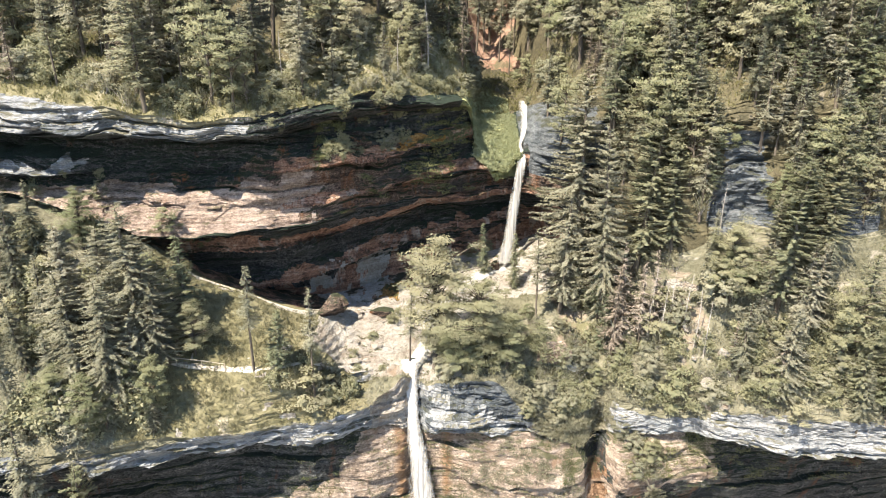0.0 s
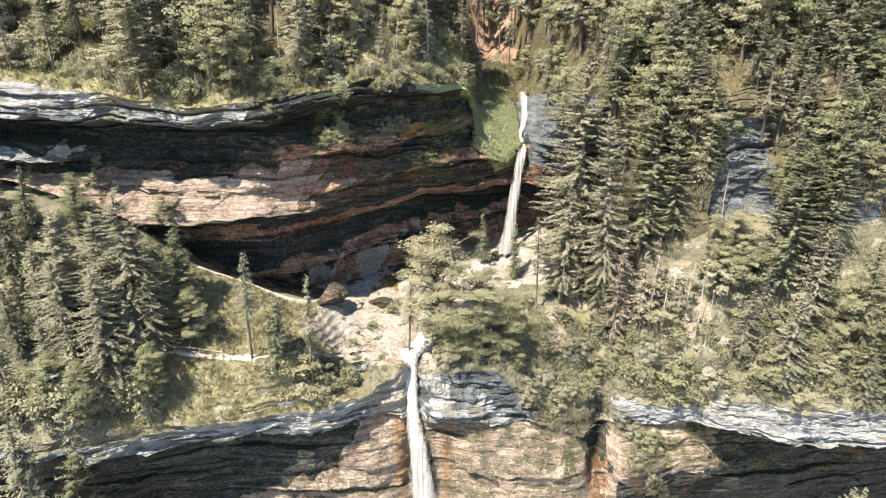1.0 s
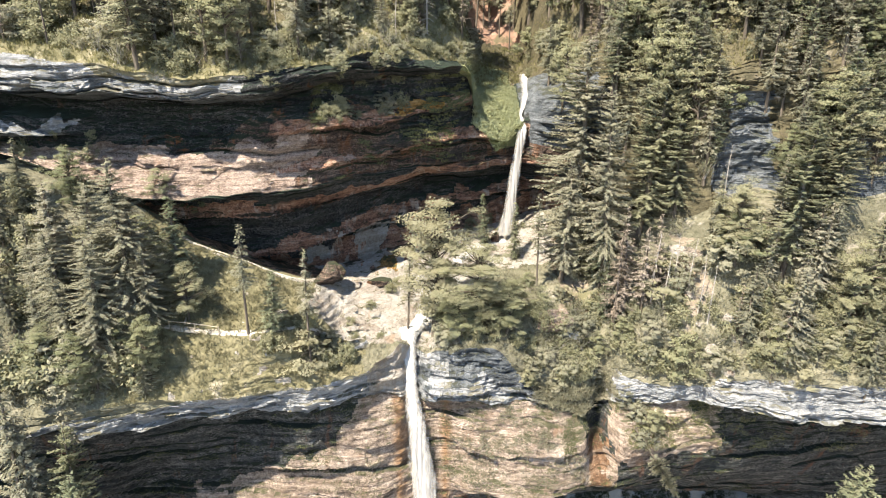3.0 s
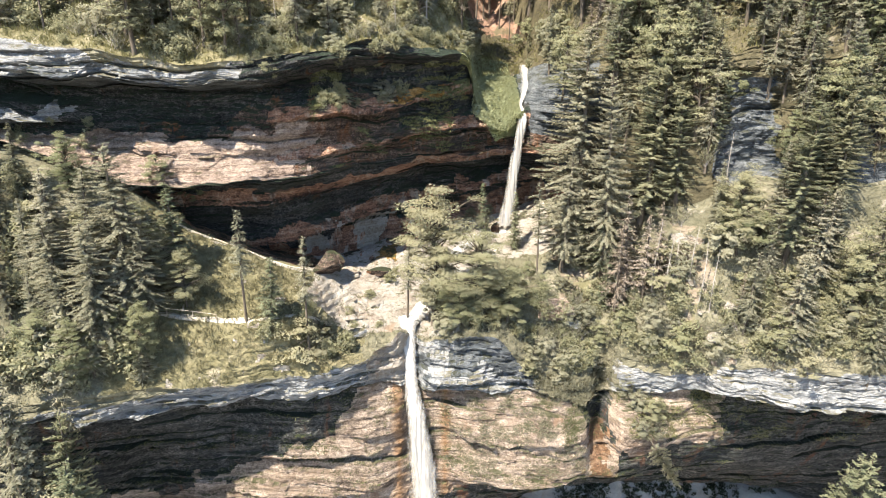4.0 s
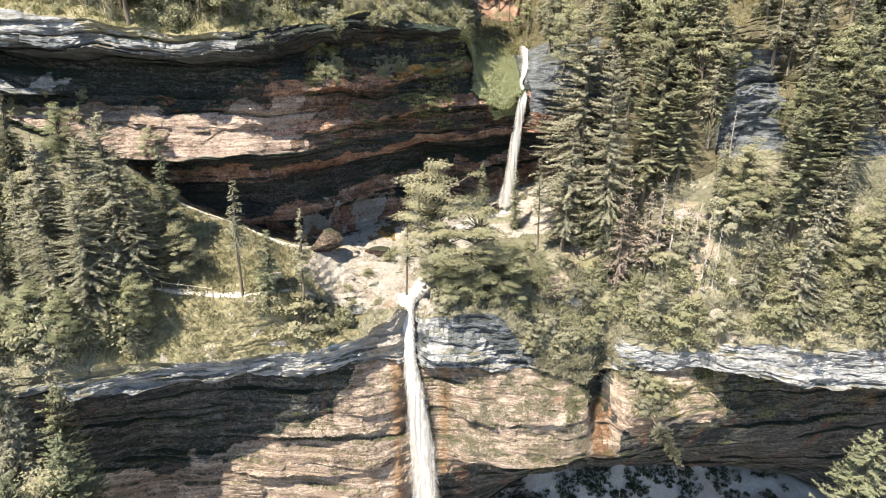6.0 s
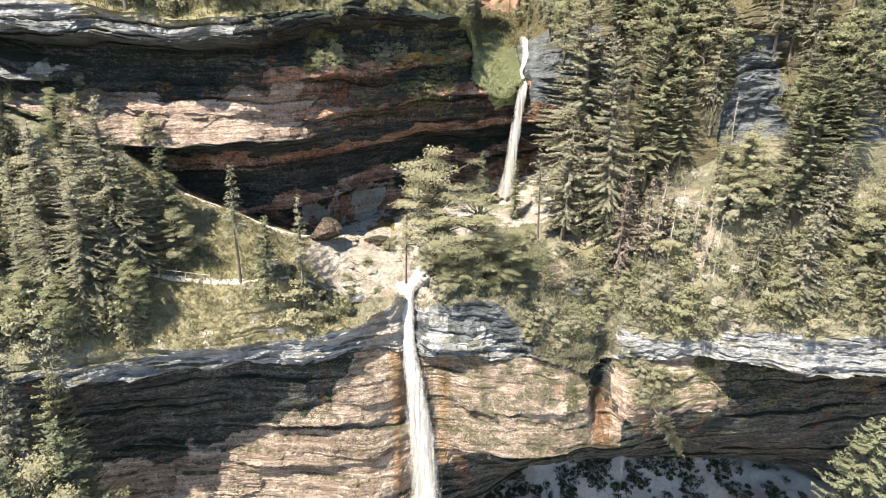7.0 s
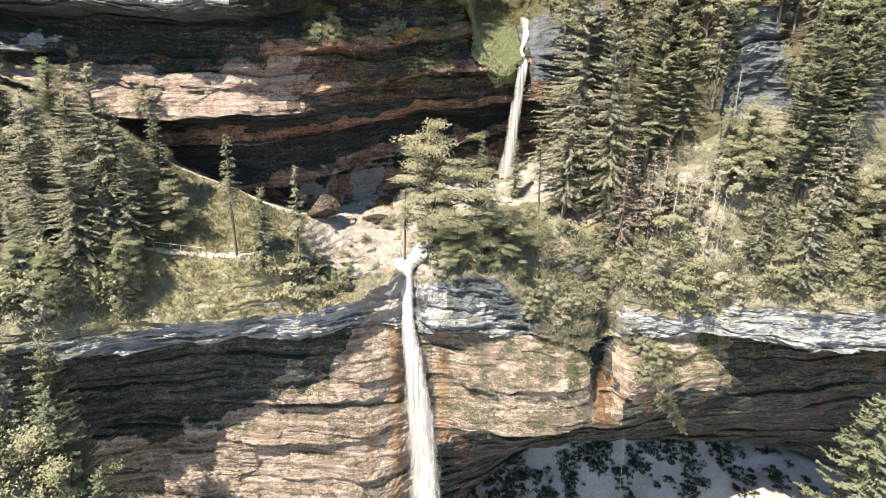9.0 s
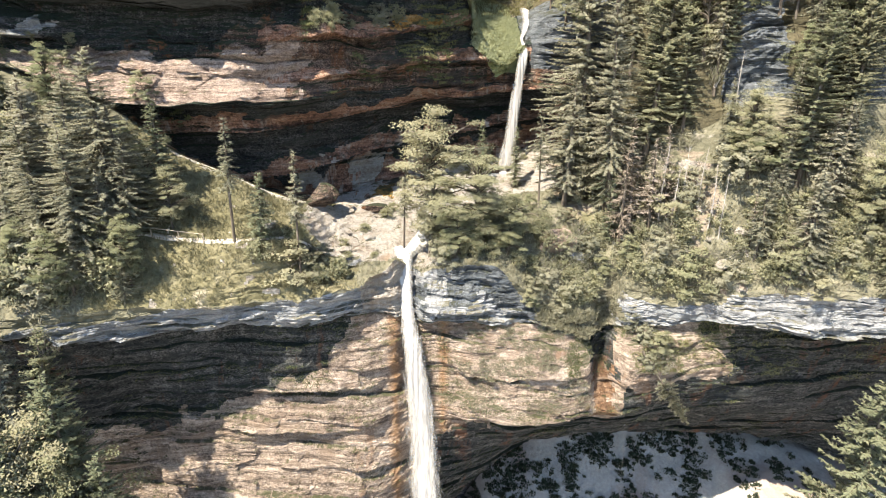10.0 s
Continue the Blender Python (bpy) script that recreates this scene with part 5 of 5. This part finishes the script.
lower_fall = tagged(new("waterfall"), "tall white waterfall dropping over the lower limestone rim", "waterfall")
lf = [(-3.0, 47.4, 33.6), (-2.9, 46.3, 32.6), (-2.75, 45.2, 30.8), (-2.6, 44.5, 28.8), (-2.1, 43.5, 25.7), (-1.55, 42.8, 20.8), (-1.3, 42.4, 16.6), (-1.25, 41.7, 12.1), (-1.1, 41.2, 4), (-1.0, 40.8, -6)]
ribbon("fall_core", lf, [1.9, 1.6, 1.3, 1.25, 1.7, 2.2, 2.4, 2.6, 3.0, 3.4], M_WATER, lower_fall, 260, 26, 0.6, 0.14)
ribbon("fall_veil", [(x, y + 0.12, z) for x, y, z in lf], [2.2, 1.9, 1.7, 1.8, 2.7, 3.6, 4.1, 4.5, 5.2, 5.8], M_VEIL, lower_fall, 260, 26, 0.5, 0.2, 7.0)
upper_fall = tagged(new("waterfall"), "narrow white waterfall beside the mossy upper cliff", "waterfall")
uf = [(10.3, 76, 53.3), (10.1, 74, 53.0), (9.6, 69.5, 52.0), (8.85, 66, 50.85), (8.15, 63.5, 49.8), (8.35, 62.8, 49.2), (8.3, 62.3, 48.5), (7.75, 61.9, 44.9), (7.2, 61.6, 40.0), (6.5, 61.3, 37.2)]
ribbon("fall_core", uf, [2.1, 2.0, 1.5, 0.8, 0.3, 0.4, 1.0, 1.15, 1.4, 1.8], M_WATER, upper_fall, 200, 18, 0.5, 0.10, 3.0)
ribbon("fall_veil", [(x - 0.05, y + 0.1, z) for x, y, z in uf], [2.7, 2.5, 1.9, 1.1, 0.5, 0.7, 1.3, 1.6, 2.1, 2.7], M_VEIL, upper_fall, 200, 18, 0.4, 0.14, 5.0)
trickle = tagged(new("trickle"), "thin thread of water dripping from the orange rock gully", "waterfall")
ribbon("water_thread", [(15.7, 43.6, 20.4), (15.9, 43.4, 17), (16.1, 43.3, 8)], [0.03, 0.018, 0.022], M_VEIL, trickle, 80, 4, 0.4, 0.02, 9.0)


def stream(name, label, path, width, material, lift=0.07, category="stream", bench=True):
    """A strip laid over the ground along a path of (x, y, a height above the ground)."""
    path = np.asarray(path, float)
    t = np.linspace(0, 1, len(path))
    n = 90
    tt = np.linspace(0, 1, n)
    px, py, pz = (blurred(np.interp(tt, t, path[:, i]), 3) for i in range(3))
    dx, dy = np.gradient(px), np.gradient(py)
    ln = np.hypot(dx, dy)
    nxv, nyv = -dy / ln, dx / ln
    V = []
    centre = np.array([below(px[i], py[i], pz[i])[0].z if below(px[i], py[i], pz[i])[0] else pz[i] - 4 for i in range(n)])
    centre = blurred(centre, 5)
    for i in range(n):
        wv = width * (1 + 0.35 * float(vnoise(i * 0.13, 3.3, 0.7)))
        for a in np.linspace(-1, 1, 9):
            x, y = px[i] + nxv[i] * a * wv / 2, py[i] + nyv[i] * a * wv / 2
            if bench:
                V.append((x, y, centre[i] + lift - (0.25 if abs(a) == 1 else 0)))
                continue
            p, _ = below(x, y, pz[i])
            V.append((x, y, (p.z if p else pz[i] - 3) + lift * (1.2 - a * a) - 0.01))
    r, q = np.meshgrid(np.arange(n - 1), np.arange(8), indexing="ij")
    q = (r * 9 + q).ravel()
    return tagged(new(name, mesh_of(name, V, np.stack([q, q + 1, q + 10, q + 9], -1), material, True)), label, category, "", "structure")


stream("stream", "shallow white stream running over pale rock between the falls", [(6.6, 61.5, 42), (4.5, 60, 42), (2, 57.5, 41), (-0.5, 54, 40), (-1.2, 51, 38), (-2.2, 49, 37), (-2.9, 46.9, 36)], 1.5, M_WATER, 0.22)
M_PATH = ground_material("trodden_path", (0.25, 0.218, 0.168), (0.326, 0.294, 0.24), (0.381, 0.354, 0.299), (0.218, 0.185, 0.141), 0.64)
level = [(-22, 41.5, 40), (-19.2, 41.7, 40), (-16.5, 41.4, 40), (-13.9, 41.2, 40), (-11.8, 42.2, 40), (-10.2, 44.6, 40), (-8.8, 46.6, 40)]
stream("footpath", "pale trodden footpath across the grass", level, 0.8, M_PATH, 0.04, "path", True)
stream("footpath", "narrow pale path along the foot of the hollow", [(-22.5, 47.4, 43.8), (-21.2, 47.6, 43.4), (-18.8, 48.2, 42.2), (-15.8, 49, 41), (-13.6, 49.6, 40.5), (-11, 51.5, 40)], 0.28, M_PATH, 0.05, "path", True)


# ---------------------------------------------------------------- rail by the path
def part(name, bm, material, parent, label=""):
    me = bpy.data.meshes.new(name)
    bm.to_mesh(me)
    bm.free()
    me.materials.append(material)
    ob = new(name, me)
    ob.parent = parent
    return tagged(ob, label)


def pole(a, b, r, sides=8):
    bm = bmesh.new()
    a, b = Vector(a), Vector(b)
    bmesh.ops.create_cone(bm, cap_ends=True, segments=sides, radius1=r, radius2=r * 0.85, depth=(b - a).length)
    bmesh.ops.transform(bm, matrix=Matrix.Translation((a + b) / 2) @ (b - a).to_track_quat("Z", "Y").to_matrix().to_4x4(), verts=bm.verts)
    return bm


rail = tagged(new("railing"), "weathered wooden pole railing beside the footpath", "railing")
feet = []
for x, y in ((-20.8, 41.0), (-18.9, 41.1), (-17.0, 40.8)):
    p, _ = below(x, y + 0.3, 41)
    feet.append(p)
    part("post", pole(p - Vector((0, 0, 0.3)), p + Vector((0, 0, 0.75)), 0.04), M_RAIL, rail)
for a, b in zip(feet, feet[1:]):
    part("rail", pole(a + Vector((0, 0, 0.7)), b + Vector((0, 0, 0.7)), 0.032), M_RAIL, rail)


# ---------------------------------------------------------------- loose rocks
def boulder(name, label, at, size, material, seed, turn=0.0, cut=0.5):
    bm = bmesh.new()
    bmesh.ops.create_icosphere(bm, subdivisions=4, radius=1.0)
    co = np.array([v.co for v in bm.verts])
    rng = np.random.default_rng(seed)
    for i in range(9):                       # broken flat faces
        n = unit(rng.normal(0, 1, 3))
        d = co @ n
        lim = rng.uniform(0.38, 0.8)
        co = co - np.clip(d - lim, 0, None)[:, None] * n * 0.9
    co = co * (1 + 0.17 * fbm(co[:, 0] * 1.5 + seed, co[:, 1] * 1.5, co[:, 2] * 1.5, 4))[:, None]
    co = co * np.array(size)
    for v, p in zip(bm.verts, co):
        v.co = p
    me = bpy.data.meshes.new(name)
    bm.to_mesh(me)
    bm.free()
    me.materials.append(material)
    ob = tagged(new(name, me), label, "rock")
    ob.matrix_world = pose(*at, 0, 0, turn)
    return ob


def set_rock(label, x, y, size, material, seed, turn=0.0, sink=0.3, z=200.0):
    p, _ = below(x, y, z)
    if p:
        boulder("boulder", label, (x, y, p.z + size[2] * (1 - 2 * sink) * 0.6), size, material, seed, turn)


set_rock("large reddish brown boulder on pale rock", -10.4, 51.6, (1.6, 1.3, 1.5), M_UPPER, 21, 20, 0.3, 42)
set_rock("pale cracked boulder on the grassy step", 10.2, 47.8, (2.1, 1.5, 1.6), M_BAND, 2, -20, 0.25, 40)
set_rock("pale grey boulder half buried in grass", 11.6, 47.6, (0.9, 0.8, 0.6), M_LIME, 3, 10, 0.3, 40)
set_rock("pointed reddish rock by the foot of the fall", 5.5, 60.6, (0.55, 0.5, 1.1), M_UPPER, 4, 0, 0.2, 44)
set_rock("pale boulder on the wooded slope", 23.4, 44.5, (0.7, 0.6, 0.6), M_PALE, 5, 0, 0.3, 44)
set_rock("pale boulder on the wooded slope", 22.3, 43.9, (0.8, 0.6, 0.5), M_PALE, 6, 40, 0.3, 42)
for i, (x, y, s) in enumerate(((20.4, 45.6, 0.5), (21.3, 45.0, 0.4), (20.9, 46.4, 0.55), (19.8, 45.2, 0.35), (21.6, 46.0, 0.3))):
    set_rock("pale stone on the bare soil of the steep slope", x, y, (s, s * 0.8, s * 0.7), M_PALE, 70 + i, 40 * i, 0.3, 44)
set_rock("small pale stone by the stream", -6.2, 49.5, (0.6, 0.5, 0.4), M_PALE, 7, 0, 0.3, 42)
set_rock("small pale stone by the stream", -8.0, 47.5, (0.7, 0.5, 0.35), M_PALE, 8, 30, 0.3, 42)
set_rock("flat pale slab in the grass", -7.2, 45.2, (1.0, 0.7, 0.35), M_LIME, 9, 10, 0.3, 42)
set_rock("brown rock in the stream bed", -6.0, 53.5, (1.3, 0.9, 0.5), M_UPPER, 10, 10, 0.3, 42)
set_rock("pale boulder under the tree", -13.0, 43.6, (0.8, 0.6, 0.5), M_PALE, 11, 0, 0.3, 42)

p0, p1 = Vector((16.7, 43.2, 25.4)), Vector((20.0, 41.4, 20.4))
fallen = conifer("fallen_spruce_tree", "dead pale spruce hanging head down over the cliff", 6.6, 1.0, 0.42, 0.1, 0.06, 0.22, M_LARCH, 31, 1.0, 0.011)
fallen.matrix_basis = Matrix.Translation(p0) @ (p1 - p0).to_track_quat("Z", "Y").to_matrix().to_4x4()
boulder("boulder", "white block lodged in the orange gully", (16.4, 43.7, 21.9), (0.55, 0.5, 0.4), M_LIME, 12)

# stones strewn over the pale rock by the stream
for i in range(22):
    x, y = luck.uniform(-10.5, 1), luck.uniform(46.5, 54)
    s = luck.uniform(0.14, 0.5)
    set_rock("small pale stone by the stream", x, y, (s, s * luck.uniform(0.6, 1), s * luck.uniform(0.25, 0.5)), luck.choice((M_PALE, M_PALE, M_UPPER)), 40 + i, luck.uniform(0, 180), 0.3, 42)

# ---------------------------------------------------------------- grass and herbs
def stuff_of_blades(name, label, spots, per, size, width, material, seed, spread, category):
    """Tufts of blades or leaves at many places, as one object."""
    rng = np.random.default_rng(seed)
    P0 = np.repeat(np.asarray(spots, float), per, 0)
    n = len(P0)
    o = P0 + rng.normal(0, 1, (n, 3)) * np.array([spread, spread, spread * 0.25])
    d = unit(rng.normal(0, 0.55, (n, 3)) + np.array([0, -0.25, 1.0]))
    s = unit(np.cross(d, rng.normal(0, 1, (n, 3))))
    v, f = needles(o, d, s, size * rng.uniform(0.5, 1.4, n), width * rng.uniform(0.6, 1.4, n))
    return tagged(new(name, mesh_of(name, v, f, material)), label, category, "", "stuff")


rng = np.random.default_rng(21)


def spots_between(low, high, n, x0, x1, keep):
    """Random places on the mountainside between two guide lines."""
    r0, r1 = line_index(low), line_index(high)
    c0, c1 = np.searchsorted(xs, x0), np.searchsorted(xs, x1)
    r, c = rng.integers(r0, r1, n), rng.integers(c0, c1, n)
    p = np.stack([X[r, c], Y[r, c], Z[r, c]], -1)
    e1 = np.stack([X[r, c + 1], Y[r, c + 1], Z[r, c + 1]], -1) - p
    e2 = np.stack([X[r + 1, c], Y[r + 1, c], Z[r + 1, c]], -1) - p
    nn = unit(np.cross(e1, e2))
    return p[keep(p[:, 0], p[:, 1], p[:, 2], nn[:, 2])]


sp = spots_between(ledge_high, slope_crest, 15000, -36, 38, lambda x, y, z, up: (pick_mid(x, y, z) % 3 == 0) & (up > 0.1))
# the sunlit stretch of slope, given the sunlit blade colour
sunlit_slope = (sp[:, 0] < -7) & (sp[:, 0] > -24)
stuff_of_blades("meadow_grass", "sunny yellow-green grass on the slope by the footpath", sp[sunlit_slope], 7, 0.34, 0.06, M_STALK_SUNLIT, 20, 0.16, "grass")
sp = sp[~sunlit_slope]
stuff_of_blades("grass", "dry yellow-green grass tufts on the slopes", sp, 5, 0.34, 0.06, M_BLADE, 22, 0.16, "grass")
sp = spots_between(high_top, wood_low, 7000, -38, 38, lambda x, y, z, up: up > 0.1)
stuff_of_blades("grass", "dry grass under the trees above the rim", sp, 6, 0.38, 0.07, M_TURF, 23, 0.18, "grass")
sp = spots_between(ledge_low, ledge_high, 2600, 8, 15, lambda x, y, z, up: up > -0.3)
stuff_of_blades("grass", "grass hanging over the gully between the rims", sp, 6, 0.34, 0.06, M_BLADE, 24, 0.15, "grass")
sp = spots_between(cliff_foot, ledge_under, 90000, -30, 36, lambda x, y, z, up: (up > 0.42) & (wob(x, y, z, 0.3, 9) > 0.0))
stuff_of_blades("moss_plants", "small green plants on the ledges of the lower cliff", sp[:9000], 5, 0.13, 0.06, M_CLING, 25, 0.14, "plants")
sp = spots_between(cliff_knee, ledge_under, 60000, -0.5, 12.6, lambda x, y, z, up: (up > 0.28) & (z > 21) & (wob(x, y, z, 0.7, 19) + 0.5 * wob(x, y, z, 2.5, 7) > 0.0))
stuff_of_blades("moss_plants", "olive green plants on the sunny ledges beside the fall", sp[:3200], 5, 0.14, 0.07, M_BLADE, 35, 0.14, "plants")
sp = spots_between(cliff_mid, ledge_under, 40000, 15, 38, lambda x, y, z, up: (up > -0.1) & (wob(x, y, z, 0.6, 33) > 0.1))
stuff_of_blades("moss_plants", "dark green plants hanging under the limestone rim", sp[:1700], 6, 0.15, 0.07, M_CLING, 34, 0.16, "plants")
sp = spots_between(brow, high_under, 60000, -33, 8, lambda x, y, z, up: (up > 0.5) & (x > -11) & (wob(x, y, z, 0.25, 15) > 0.1))
stuff_of_blades("moss_plants", "small green plants on the ledges of the upper cliff", sp[:3500], 6, 0.17, 0.08, M_CLING, 26, 0.16, "plants")
sp = np.concatenate([spots_between(band_top, high_low, 5000, 3.2, 8.2, lambda x, y, z, up: (up > -0.3) & (z > 46.8)), spots_between(high_low, high_top, 9000, 3, 8.3, lambda x, y, z, up: up > -0.2), spots_between(high_top, wood_low, 5000, 2.4, 8, lambda x, y, z, up: (y < 76) & (np.abs(x - 5.2) < 2.6))])
stuff_of_blades("moss_plants", "light green plants covering the bank by the upper fall", sp, 5, 0.17, 0.10, M_BANK, 27, 0.14, "plants")
sp = spots_between(talus_mid, cave_floor_back, 7000, -2, 42, lambda x, y, z, up: (y > 49) & (y < 60.2 - 0.014 * (x - 20) ** 2) & (np.abs(vnoise(x * 0.16 + 0.03 * y, 2.0, 4.0)) > 0.10) & (wob(x, y, z, 0.5, 8) > -0.25))[:1700]
g = np.random.default_rng(29)
size = np.repeat(g.uniform(0.18, 0.5, len(sp)), 24)
turn, reach = g.uniform(0, 2 * math.pi, len(size)), np.sqrt(g.random(len(size)))
sp = np.repeat(sp, 24, 0) + np.stack([np.cos(turn) * reach, np.sin(turn) * reach, 0.35 * (1 - reach)], -1) * size[:, None]
stuff_of_blades("herbs", "dark low plants growing in round patches on the scree", sp, 1, 0.24, 0.17, M_HERB, 28, 0.03, "plants")
